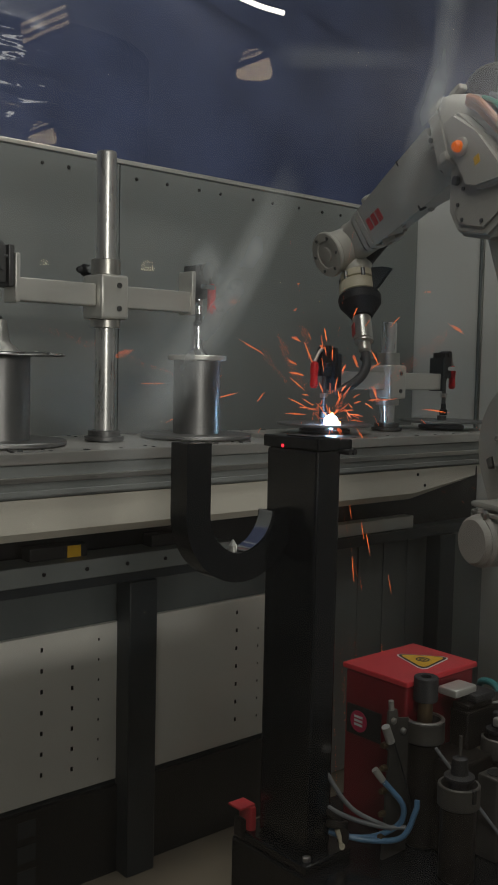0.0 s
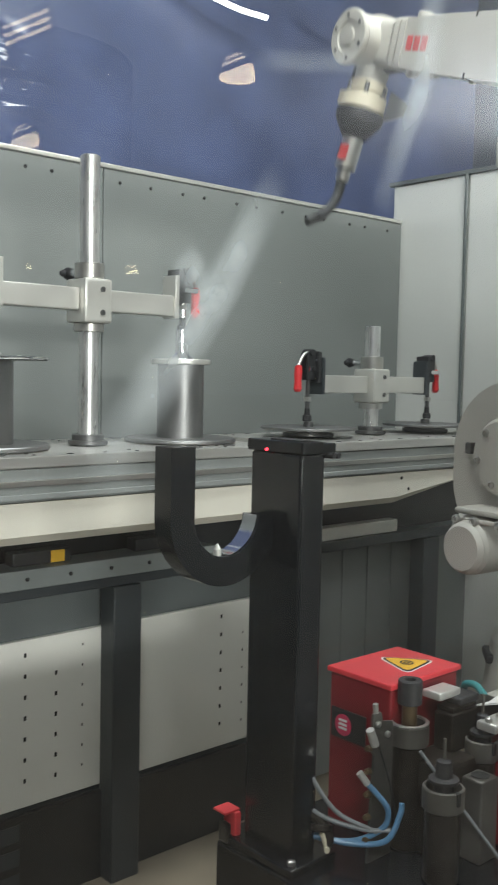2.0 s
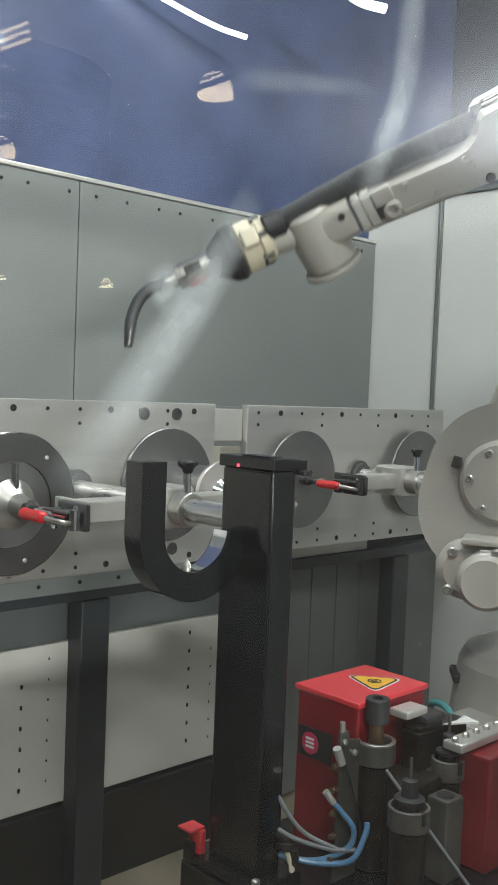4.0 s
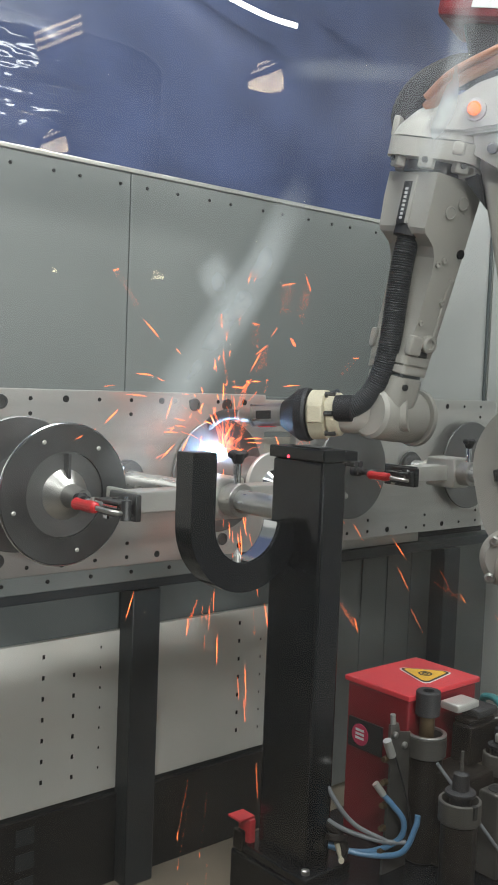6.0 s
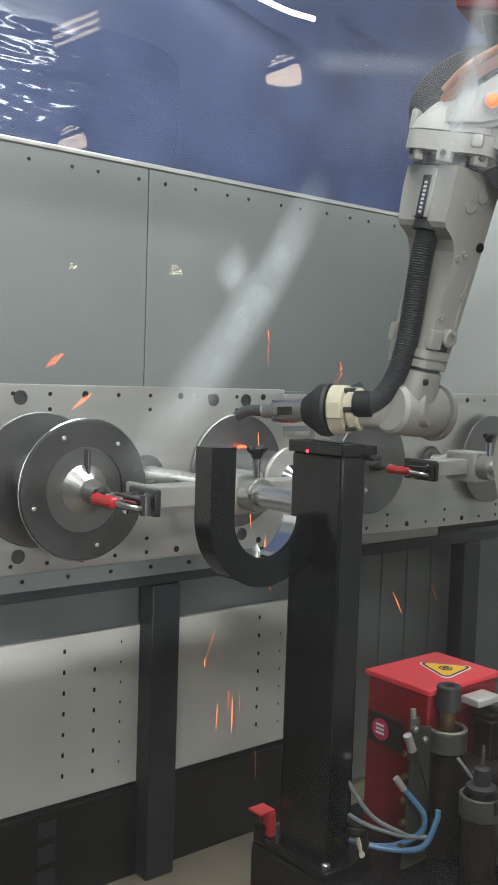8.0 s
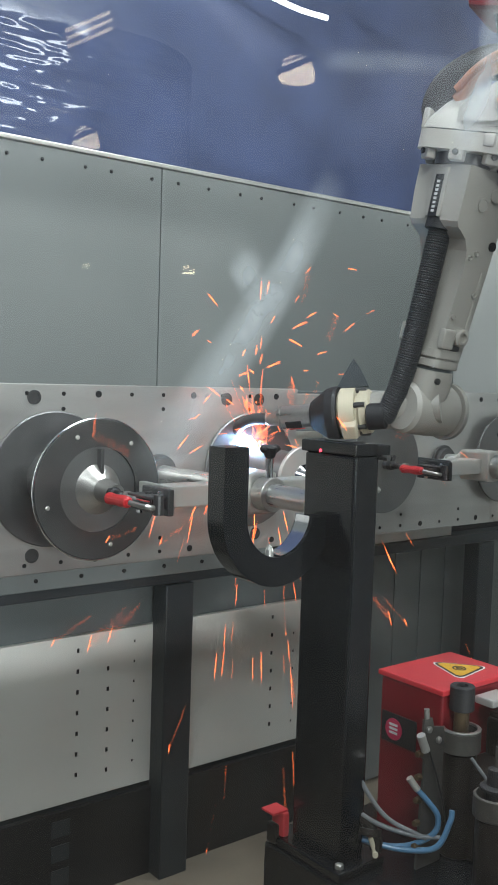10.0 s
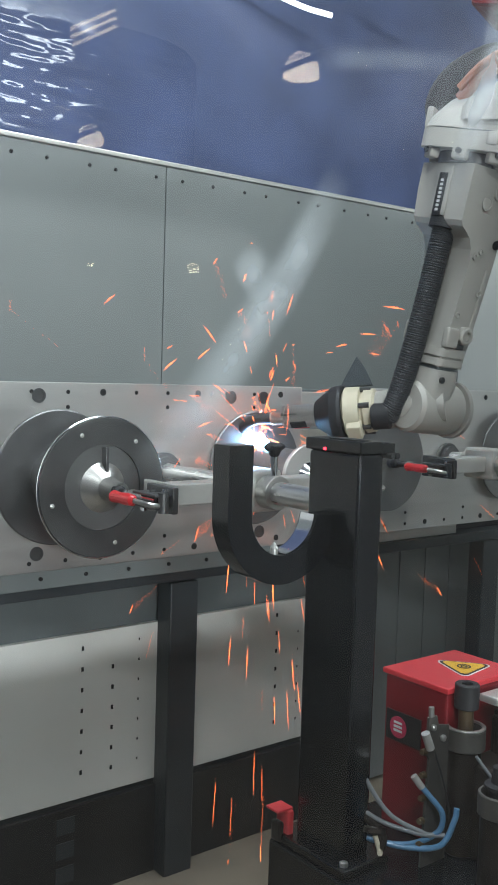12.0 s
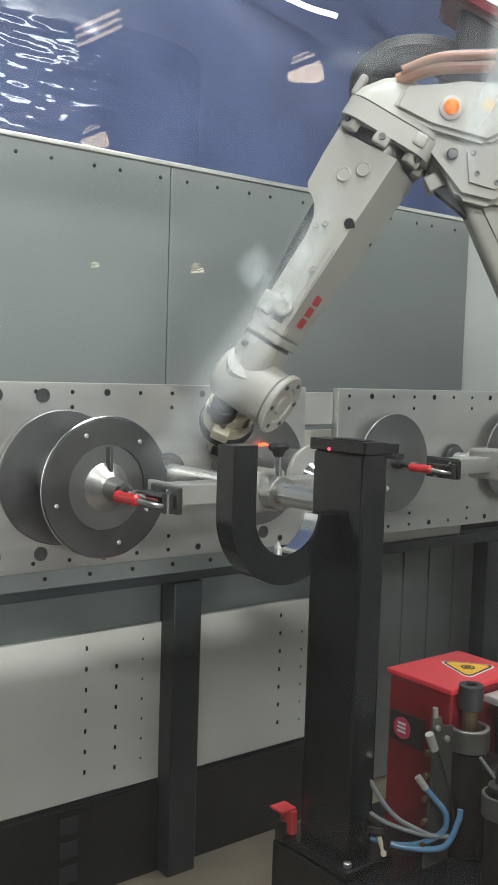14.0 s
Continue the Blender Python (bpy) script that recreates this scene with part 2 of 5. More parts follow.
def along(p0, p1):
    d = Vector(p1) - Vector(p0)
    return Matrix.Translation(p0) @ d.to_track_quat("Z", "Y").to_matrix().to_4x4(), d.length


def lathe(bm, profile, m=None, seg=32, caps=True):
    """Turns (radius, height) pairs round z; sharp steps stay sharp."""
    m = m or Matrix.Identity(4)
    rings = []
    for r, z in profile:
        rings.append([bm.verts.new(m @ Vector((r * math.cos(a), r * math.sin(a), z))) for a in [2 * math.pi * k / seg for k in range(seg)]])
    for a, b in zip(rings, rings[1:]):
        for k in range(seg):
            bm.faces.new((a[k], a[(k + 1) % seg], b[(k + 1) % seg], b[k]))
    if caps:
        bm.faces.new(rings[0][::-1]), bm.faces.new(rings[-1])
    return bm


def rod(bm, p0, p1, r, r1=None, seg=24, chamfer=0.0):
    m, length = along(p0, p1)
    r1 = r if r1 is None else r1
    c = min(chamfer, 0.4 * length, 0.5 * r)
    prof = [(r - c, 0), (r, c), (r1, length - c), (r1 - c, length)] if c else [(r, 0), (r1, length)]
    return lathe(bm, prof, m, seg)


def ring(bm, centre, axis, r_in, r_out, thick, seg=48):
    m, _ = along(centre, Vector(centre) + Vector(axis))
    c = min(0.002, thick * 0.3)
    lathe(bm, [(r_in, 0), (r_out - c, 0), (r_out, c), (r_out, thick - c), (r_out - c, thick), (r_in, thick), (r_in, 0)], m, seg, caps=False)
    return bm


def smooth_path(pts, steps=8):
    p = [Vector(q) for q in pts]
    p = [2 * p[0] - p[1]] + p + [2 * p[-1] - p[-2]]
    out = []
    for i in range(1, len(p) - 2):
        a, b, c, d = p[i - 1:i + 3]
        for k in range(steps):
            t = k / steps
            out.append(0.5 * ((2 * b) + (c - a) * t + (2 * a - 5 * b + 4 * c - d) * t * t + (3 * b - a - 3 * c + d) * t ** 3))
    return out + [p[-2]]


def hose(bm, pts, r, steps=8, seg=10, ripple=0.0):
    path = smooth_path(pts, steps)
    prev, rings, ref = None, [], Vector((0.31, 0.17, 0.93))
    for i, q in enumerate(path):
        d = (path[min(i + 1, len(path) - 1)] - path[max(i - 1, 0)]).normalized()
        ref = (ref - d * ref.dot(d)).normalized()
        s = d.cross(ref)
        rr = r * (1 + (ripple if i % 2 else -ripple))
        rings.append([bm.verts.new(q + rr * (math.cos(a) * ref + math.sin(a) * s)) for a in [2 * math.pi * k / seg for k in range(seg)]])
    for a, b in zip(rings, rings[1:]):
        for k in range(seg):
            bm.faces.new((a[k], a[(k + 1) % seg], b[(k + 1) % seg], b[k]))
    bm.faces.new(rings[0][::-1]), bm.faces.new(rings[-1])
    return bm


def loft(bm, sections, corner=6):
    """Rounded-rectangle sections (x, y, z, width along y, height along z, radius) joined along x."""
    rings = []
    for x, cy, cz, w, h, r in sections:
        r = min(r, w * 0.49, h * 0.49)
        loop = []
        for qx, qz, a0 in ((1, 1, 0), (-1, 1, 90), (-1, -1, 180), (1, -1, 270)):
            for k in range(corner + 1):
                a = radians(a0 + 90 * k / corner)
                loop.append(bm.verts.new((x, cy + qx * (w / 2 - r) + r * math.cos(a), cz + qz * (h / 2 - r) + r * math.sin(a))))
        rings.append(loop)
    n = len(rings[0])
    for a, b in zip(rings, rings[1:]):
        for k in range(n):
            bm.faces.new((a[k], a[(k + 1) % n], b[(k + 1) % n], b[k]))
    bm.faces.new(rings[0][::-1]), bm.faces.new(rings[-1])
    return bm


def prism(bm, outline, y0, y1, m=None):
    """An outline of (x, z) pairs given depth along y."""
    m = m or Matrix.Identity(4)
    a = [bm.verts.new(m @ Vector((x, y0, z))) for x, z in outline]
    b = [bm.verts.new(m @ Vector((x, y1, z))) for x, z in outline]
    n = len(a)
    for k in range(n):
        bm.faces.new((a[k], b[k], b[(k + 1) % n], a[(k + 1) % n]))
    bm.faces.new(a), bm.faces.new(b[::-1])
    return bm


def mesh_ob(name, bm, mat):
    bmesh.ops.recalc_face_normals(bm, faces=bm.faces)
    for f in bm.faces:
        f.smooth = True
    for e in bm.edges:
        if len(e.link_faces) == 2 and e.calc_face_angle(0) > radians(20):
            e.smooth = False
    me = bpy.data.meshes.new(name)
    bm.to_mesh(me)
    bm.free()
    me.materials.append(mat)
    return new(name, me)


def part(name, bm, mat, parent, label=""):
    ob = mesh_ob(name, bm, mat)
    ob.parent = parent
    return tagged(ob, label)


def shared(name, me, parent, m):
    """A piece that shares its mesh with its like."""
    ob = new(name, me)
    ob.parent = parent
    ob.matrix_basis = m
    return ob


def thing(name, m, label, category, group="", kind=""):
    ob = new(name)
    ob.empty_display_size = 0.1
    ob.matrix_basis = m
    return tagged(ob, label, category, group, kind)


# ---- structure ----
def structure():
    bm = box(bm_new(), -30, 60, -60, 12, -0.1, 0.0, 0)
    tagged(mesh_ob("floor", bm, M_FLOOR), "worn tan concrete factory floor with dark stains", "floor", kind="structure")
    # back partition of the cell: sheets with a seam and a folded top rail
    wall = tagged(mesh_ob("wall_north", box(bm_new(), -0.6, 3.66, 3.03, 3.08, 0.0, 2.34, 0.002), M_WALL), "grey painted sheet-metal partition with riveted top edge", "wall", kind="structure")
    for k, (a, b) in enumerate([(-0.6, 0.72), (0.724, 1.955), (1.959, 3.655)]):
        part("sheet_panel", box(bm_new(), a, b, 3.0, 3.03, 0.02, 2.345, 0.003), M_WALL, wall)
    part("top_rail", box(bm_new(), -0.6, 3.655, 2.992, 3.085, 2.345, 2.362, 0.004), M_ALU, wall, "bright folded edge rail")
    riv = mesh_ob("rivet", lathe(bm_new(), [(0.0065, 0), (0.0065, 0.003), (0.004, 0.005)], pose(0, 0, 0, 90), 10), M_HOLE)
    riv.parent, riv.matrix_basis = wall, pose(1.2, 3.0, 2.30)
    for k in range(17):
        shared("rivet", riv.data, wall, pose(1.35 + 0.137 * k + 0.018 * math.sin(3.7 * k), 3.0, 2.30))
    # end wall of tall pale panels with vertical seams
    side = tagged(mesh_ob("wall_east", box(bm_new(), 3.70, 3.74, 1.2, 3.08, 0.0, 2.53, 0.002), M_SIDE), "pale grey panel wall with vertical seams", "wall", kind="structure")
    for a, b in [(1.2, 1.93), (1.945, 2.62), (2.635, 3.06)]:
        part("wall_panel", box(bm_new(), 3.665, 3.70, a, b, 0.02, 2.53, 0.006), M_SIDE, side)
    part("seam_pipe", rod(bm_new(), (3.655, 2.628, 0.3), (3.655, 2.628, 2.55), 0.008, seg=10), M_FRAMEGREY, side)
    part("cap_rail", box(bm_new(), 3.65, 3.75, 1.2, 3.08, 2.53, 2.55, 0.004), M_FRAMEGREY, side)
    tagged(mesh_ob("backdrop_sheet", box(bm_new(), -6, 9, 3.7, 3.78, 0, 5.6, 0), M_BLUE), "dark blue plastic hall cladding, rippled at one end", "wall", kind="structure")
    tagged(mesh_ob("wall_far_east", box(bm_new(), 5.2, 5.3, -2, 3.7, 0, 5.6, 0), M_DARKWALL), "dark blue-grey hall wall", "wall", kind="structure")
    # front partition of the cell, which holds the viewing window
    front = tagged(mesh_ob("wall_front", box(bm_new(), -3.0, 3.66, 0.43, 0.48, 0.0, 0.936, 0.002), M_SIDE), "pale panelled cell partition round the viewing window", "wall", kind="structure")
    for a in ((-3.0, -0.664, 0.94, 2.462), (1.664, 3.66, 0.94, 2.462), (-3.0, 3.66, 2.466, 2.56)):
        part("wall_panel", box(bm_new(), a[0], a[1], 0.43, 0.48, a[2], a[3], 0.002), M_SIDE, front)
    # the hall round the camera
    tagged(mesh_ob("ceiling", box(bm_new(), -30, 60, -60, 12, 7.2, 7.3, 0), M_HALL), "grey hall roof", "ceiling", kind="structure")
    for nm, a in (("wall_south", (-30, 60, -60, -59.8)), ("wall_west", (-30, -29.8, -60, 12)), ("wall_hall_east", (59.8, 60, -60, 12)), ("wall_hall_north", (-30, 60, 11.8, 12))):
        tagged(mesh_ob(nm, box(bm_new(), *a, 0, 7.2, 0), M_HALL), "plain pale hall wall", "wall", kind="structure")


def window():
    win = tagged(mesh_ob("window_1", box(bm_new(), -0.6, 1.6, 0.45, 0.456, 1.0, 2.4, 0), M_GLASS), "clear viewing window with greasy wipe marks", "window", kind="structure")
    win.visible_shadow = False
    # the outer face carries the reflections, the others let the view through
    win.data.materials.append(M_CLEAR)
    for f in win.data.polygons:
        f.material_index = 0 if f.normal.y < -0.5 else 1
    for a in ((-0.66, -0.6, 1.0, 2.4), (1.6, 1.66, 1.0, 2.4), (-0.66, 1.66, 0.94, 1.0), (-0.66, 1.66, 2.4, 2.46)):
        part("window_frame", box(bm_new(), a[0], a[1], 0.42, 0.49, a[2], a[3], 0.004), M_FRAME, win)

    def stroke(pts, w0, w1, film=M_SMEAR):
        path = smooth_path([(x, 0.447, z) for x, z in pts], 10)
        bm, n = bm_new(), len(path)
        uv = bm.loops.layers.uv.new("UVMap")
        rows = []
        for i, q in enumerate(path):
            d = (path[min(i + 1, n - 1)] - path[max(i - 1, 0)]).normalized()
            s = Vector((-d.z, 0, d.x))
            w = w0 + (w1 - w0) * i / (n - 1)
            rows.append([(bm.verts.new(q + s * w * (k / 6 - 0.5)), k / 6, i / (n - 1)) for k in range(7)])
        for a, b in zip(rows, rows[1:]):
            for k in range(6):
                quad = (a[k], a[k + 1], b[k + 1], b[k])
                f = bm.faces.new([v[0] for v in quad])
                for lp, v in zip(f.loops, quad):
                    lp[uv].uv = (v[1], v[2])
        me = bpy.data.meshes.new("smear")
        bm.to_mesh(me)
        bm.free()
        me.materials.append(film)
        ob = new("smear", me)
        ob.parent = win
        ob.visible_shadow = False
    stroke([(0.425, 1.73), (0.400, 1.69), (0.378, 1.655), (0.350, 1.62), (0.318, 1.580), (0.282, 1.535)], 0.030, 0.044)
    stroke([(0.345, 1.672), (0.356, 1.658), (0.372, 1.640)], 0.030, 0.032)
    stroke([(0.578, 1.93), (0.573, 1.86), (0.562, 1.81), (0.545, 1.775), (0.520, 1.715)], 0.040, 0.028)
    stroke([(0.395, 1.792), (0.461, 1.805), (0.535, 1.820)], 0.020, 0.016, M_FILM)


# ---- lower frame of the positioner ----
def positioner_stand():
    st = thing("positioner_stand", pose(0, 2.45, 0), "charcoal steel stand with white perforated lower panels", "machine stand")
    part("top_beam", box(bm_new(), 0.3, 3.64, -0.02, 0.06, 0.945, 0.985, 0.004), M_FRAME, st)
    part("sill_strip", box(bm_new(), 0.3, 2.0, -0.075, 0.05, 0.9885, 1.045, 0.004), M_SILL, st)
    for k in range(9):
        part("sill_bolt", lathe(bm_new(), [(0.006, 0), (0.006, 0.003), (0.003, 0.004)], pose(0.75 + 0.14 * k, -0.0752, 1.018, 90), 14), M_HOLE, st)
    for x in (0.72, 1.632, 2.36, 3.16):
        part("upright", box(bm_new(), x, x + 0.105, -0.03, 0.045, 0.0, 0.944, 0.005), M_FRAME, st)
    part("cable_trough", box(bm_new(), 2.42, 3.02, 0.0, 0.05, 0.9855, 1.035, 0.004), M_PERF, st, "white cable trough")
    # black sheet added to darken the gap beneath the table, where shade falls
    part("under_table_shade", box(bm_new(), 0.3, 3.6, 0.115, 0.13, 0.95, 1.22, 0.002), M_KICK, st, "black sheet for the shade under the table")
    part("back_sheet", box(bm_new(), 0.3, 2.4, 0.062, 0.075, 0.02, 0.94, 0.002), M_FRAMEGREY, st)
    part("recess_sheet", box(bm_new(), 2.41, 3.64, 0.098, 0.113, 0.02, 0.94, 0.002), M_RECESS, st)
    for k in range(7):
        part("recess_rib", box(bm_new(), 2.50 + 0.15 * k, 2.506 + 0.15 * k, 0.092, 0.0975, 0.02, 0.94, 0.001), M_RECESS, st)
    part("kick_panel", box(bm_new(), 0.3, 2.4, 0.03, 0.05, 0.0, 0.285, 0.003), M_KICK, st)
    for k in range(3):
        part("stencil_bar", box(bm_new(), 1.285, 1.345, 0.0275, 0.0295, 0.06 + 0.075 * k, 0.11 + 0.075 * k, 0), M_FRAME, st, "faded grey stencil mark")
    slot = None
    for a, b, holes in ((0.55, 1.648, (1.368, 1.472, 1.565)), (1.765, 2.32, (2.125, 2.225))):
        pl = part("perforated_panel", box(bm_new(), a, b, 0.04, 0.06, 0.302, 0.809, 0.003), M_PERF, st, "white enamelled panel with slots")
        for i, x in enumerate(holes):
            for k in range(7):
                if i in (0, 1) and (i + k) % 8 == 7:
                    continue
                z = 0.375 + 0.0635 * k + (0.008 if i % 2 == 0 else 0.0)
                if slot is None:
                    slot = part("slot", box(bm_new(), -0.0038, 0.0038, -0.0012, 0.0012, -0.0065, 0.0065, 0), M_HOLE, pl)
                    slot.matrix_basis = pose(x, 0.0395, z)
                else:
                    shared("slot", slot.data, pl, pose(x, 0.0395, z) @ (Matrix.Diagonal((0.55, 1, 0.6, 1)) if i == len(holes) - 1 else Matrix.Identity(4)))
    for x in (1.38, 1.80):
        sw = part("limit_switch", box(bm_new(), x - 0.09, x + 0.10, -0.03, 0.02, 1.046, 1.085, 0.004), M_INK, st)
        tag = part("yellow_tag", box(bm_new(), x + 0.03, x + 0.075, -0.034, -0.0305, 1.048, 1.083, 0.001), M_YELLOW, sw, "yellow warning tag")
    return st


# ---- tilting table: local origin on the tilt axis, plate upper face at z = 0.08 ----
def tilt_table():
    tb = thing("tilting_fixture_table", pose(0, 2.36, 1.31), "long ground-steel fixture table with drilled edges and cream cover", "welding positioner")
    for a, b in ((0.2, 2.02), (2.16, 3.26)):
        p = part("fixture_plate", box(bm_new(), a, b, -0.25, 0.25, 0.05, 0.08, 0.003), M_PLATE, tb, "drilled ground steel plate")
        base = None
        n = int((b - a - 0.08) / 0.105)
        for k in range(n + 1):
            x = a + 0.05 + k * 0.105
            for y in ((-0.225, 0.225) if k % 3 else (-0.225, 0.225, -0.185, 0.185)):
                r = 1.0 if k % 3 == 1 else 0.6
                if base is None:
                    base = part("bolt_hole", lathe(bm_new(), [(0.0095, 0.0), (0.0095, 0.0012), (0.006, 0.0016), (0.0055, 0.0008)], None, 14), M_HOLE, p)
                    base.matrix_basis = pose(x, y, 0.0802)
                else:
                    ob = shared("bolt_hole", base.data, p, pose(x, y, 0.0802) @ Matrix.Diagonal((r, r, 1, 1)))
    for x in (0.98, 1.11, 1.735, 1.86):
        for y in (-0.20, 0.215):
            w = part("washer_bolt", lathe(bm_new(), [(0.019, 0), (0.019, 0.004), (0.013, 0.0045), (0.013, 0.002), (0.005, 0.002)], None, 18), M_DARKSTEEL, tb)
            w.matrix_basis = pose(x, y, 0.0802)
    part("joint_bracket", box(bm_new(), 2.022, 2.158, 0.13, 0.235, 0.03, 0.06, 0.003), M_ALU, tb)
    part("joint_bracket", box(bm_new(), 2.022, 2.158, -0.235, -0.13, 0.03, 0.06, 0.003), M_ALU, tb)
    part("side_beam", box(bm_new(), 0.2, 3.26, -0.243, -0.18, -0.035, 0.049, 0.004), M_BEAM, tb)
    part("side_flange", box(bm_new(), 0.2, 3.26, -0.252, -0.244, 0.005, 0.02, 0.002), M_STEEL, tb)
    part("side_flange", box(bm_new(), 0.2, 3.26, -0.256, -0.244, -0.028, -0.014, 0.002), M_BEAM, tb)
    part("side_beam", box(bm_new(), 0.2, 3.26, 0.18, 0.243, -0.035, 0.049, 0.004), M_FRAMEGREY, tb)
    bm = bm_new()
    prof = [(-0.245, -0.036), (-0.245, -0.12), (-0.225, -0.142), (-0.18, -0.15), (0.1, -0.12), (0.1, -0.11), (-0.18, -0.138), (-0.218, -0.131), (-0.235, -0.115), (-0.235, -0.036)]
    n = len(prof)
    rows = [[bm.verts.new((x, y, z if k < 2 else -0.036 + (z + 0.036) * 0.28)) for y, z in prof] for k, x in enumerate((0.2, 2.6, 3.06))]
    for a, b in zip(rows, rows[1:]):
        for k in range(n):
            bm.faces.new((a[k], b[k], b[(k + 1) % n], a[(k + 1) % n]))
    bm.faces.new(rows[0]), bm.faces.new(rows[-1][::-1])
    part("under_cover", bm, M_COVER, tb, "cream curved sheet cover")
    part("cover_slot", box(bm_new(), 2.955, 2.961, -0.2475, -0.2452, -0.075, -0.042, 0.0005), M_HOLE, tb)
    for x in (2.62, 2.66):
        part("cover_rivet", lathe(bm_new(), [(0.006, 0), (0.006, 0.002), (0.003, 0.003)], pose(x, -0.2452, -0.055 - (x - 2.62), 90), 12), M_HOLE, tb)
    return tb


def pipe_work(x, tall):
    """A flanged pipe clamped on its disc."""
    w = thing("flanged_pipe", pose(0, 2.36, 1.31), "steel pipe with welded base disc and top flange" if tall else "thin steel disc on a low spacer ring", "workpiece", "workpieces on the fixture table")
    z = 0.083
    if tall == 1:
        part("base_disc", lathe(bm_new(), [(0.171, z), (0.174, z + 0.003), (0.174, z + 0.009), (0.171, z + 0.012)], pose(x, 0, 0), 64), M_DISC, w)
        part("pipe", lathe(bm_new(), [(0.072, z + 0.012), (0.072, z + 0.238)], pose(x, 0, 0), 48), M_DISC, w)
        part("top_flange", lathe(bm_new(), [(0.05, z + 0.2382), (0.089, z + 0.2382), (0.091, z + 0.241), (0.091, z + 0.251), (0.089, z + 0.254)], pose(x, 0, 0), 48), M_ALU, w)
        part("centring_cone", lathe(bm_new(), [(0.04, z + 0.2545), (0.022, z + 0.275), (0.018, z + 0.345)], pose(x, 0, 0), 28), M_CHROME, w)
    elif tall == 2:
        part("base_disc", lathe(bm_new(), [(0.176, z), (0.179, z + 0.003), (0.179, z + 0.010), (0.176, z + 0.013)], pose(x, 0, 0), 64), M_DISC, w)
        part("pipe", lathe(bm_new(), [(0.082, z + 0.013), (0.082, z + 0.236)], pose(x, 0, 0), 48), M_DISC, w)
        bm = ring(bm_new(), (x, 0, z + 0.236), (0, 0, 1), 0.105, 0.172, 0.009, 64)
        part("front_ring", bm, M_DARKSTEEL, w, "dark steel ring with bright rim")
        part("rim", ring(bm_new(), (x, 0, z + 0.2372), (0, 0, 1), 0.1722, 0.1755, 0.0075, 64), M_CHROME, w)
        part("web_plate", lathe(bm_new(), [(0.104, z + 0.2365), (0.104, z + 0.240)], pose(x, 0, 0), 48), M_DISC, w)
        part("web_rib", box(bm_new(), x - 0.004, x + 0.004, 0.0, 0.10, z + 0.2402, z + 0.262, 0.001), M_DARKSTEEL, w)
        part("centring_cone", lathe(bm_new(), [(0.062, z + 0.2405), (0.030, z + 0.272), (0.022, z + 0.31), (0.021, z + 0.33)], pose(x, 0, 0), 32), M_STEEL, w)
        for k in range(5):
            a = 0.9 + k * 1.31 + 0.2 * math.sin(5 * k)
            part("ring_bolt", lathe(bm_new(), [(0.0055, 0), (0.0055, 0.002), (0.003, 0.003)], pose(x + 0.142 * math.cos(a), 0.142 * math.sin(a), z + 0.2452), 10), M_ALU, w)
    else:
        part("spacer_ring", lathe(bm_new(), [(0.088, z), (0.09, z + 0.002), (0.09, z + 0.012), (0.082, z + 0.013), (0.082, z + 0.024)], pose(x, 0, 0), 40), M_DARKSTEEL, w)
        part("disc", lathe(bm_new(), [(0.166, z + 0.0243), (0.168, z + 0.026), (0.168, z + 0.031), (0.166, z + 0.033)], pose(x, 0, 0), 64), M_DISC, w)
        part("boss", lathe(bm_new(), [(0.018, z + 0.0332), (0.018, z + 0.05)], pose(x, 0, 0), 20), M_DARKSTEEL, w)
    return w


def toggle_clamp(parent, x, side, z_arm, z_tip, dark):
    """A vertical toggle clamp whose spindle presses down at x."""
    c = part("toggle_clamp", bm_new_clamp(x, side, z_arm), M_DARKSTEEL if not dark else M_RUBBER, parent, "toggle clamp with red handle")
    part("spindle", rod(bm_new(), (x, 0, z_tip), (x, 0, z_arm + 0.06), 0.008, seg=14), M_DARKSTEEL if dark else M_CHROME, c)
    part("spindle_foot", lathe(bm_new(), [(0.014, 0), (0.016, 0.004), (0.016, 0.02), (0.01, 0.024), (0.01, 0.045)], pose(x, 0, z_tip), 16), M_RUBBER, c)
    part("spindle_nut", lathe(bm_new(), [(0.014, 0), (0.014, 0.016)], pose(x, 0, z_tip + 0.07), 6), M_STEEL, c)
    part("mount_plate", box(bm_new(), x - side * 0.046 - 0.0075, x - side * 0.046 + 0.0075, -0.034, 0.034, z_arm - 0.06, z_arm + 0.07, 0.003), M_FRAME if dark else M_ALU, c)
    for dy in (-0.018, 0.018):
        part("mount_bolt", lathe(bm_new(), [(0.007, 0), (0.007, 0.006), (0.004, 0.008)], pose(x - side * 0.022, dy, z_arm + 0.06, 0, 90 * side, 0), 16), M_CHROME, c)
    part("link_bar", box(bm_new(), x - 0.012, x + side * 0.03 + 0.012, -0.026, -0.019, z_arm + 0.02, z_arm + 0.036, 0.002), M_CHROME, c)
    part("handle", loft_rod((x + side * 0.048, 0.0, z_arm + 0.040), (x + side * 0.050, 0.0, z_arm - 0.052), 0.0145), M_RED, c, "red plastic grip")
    part("lever", hose(bm_new(), [(x, -0.01, z_arm + 0.085), (x + side * 0.028, -0.006, z_arm + 0.078), (x + side * 0.048, 0.0, z_arm + 0.040)], 0.006, 5, 8), M_STEEL, c)
    return c


def loft_rod(p0, p1, r):
    m, length = along(p0, p1)
    return lathe(bm_new(), [(r * 0.55, 0), (r * 0.9, 0.006), (r, length * 0.3), (r * 0.85, length * 0.6), (r, length - 0.01), (r * 0.6, length)], m, 14)


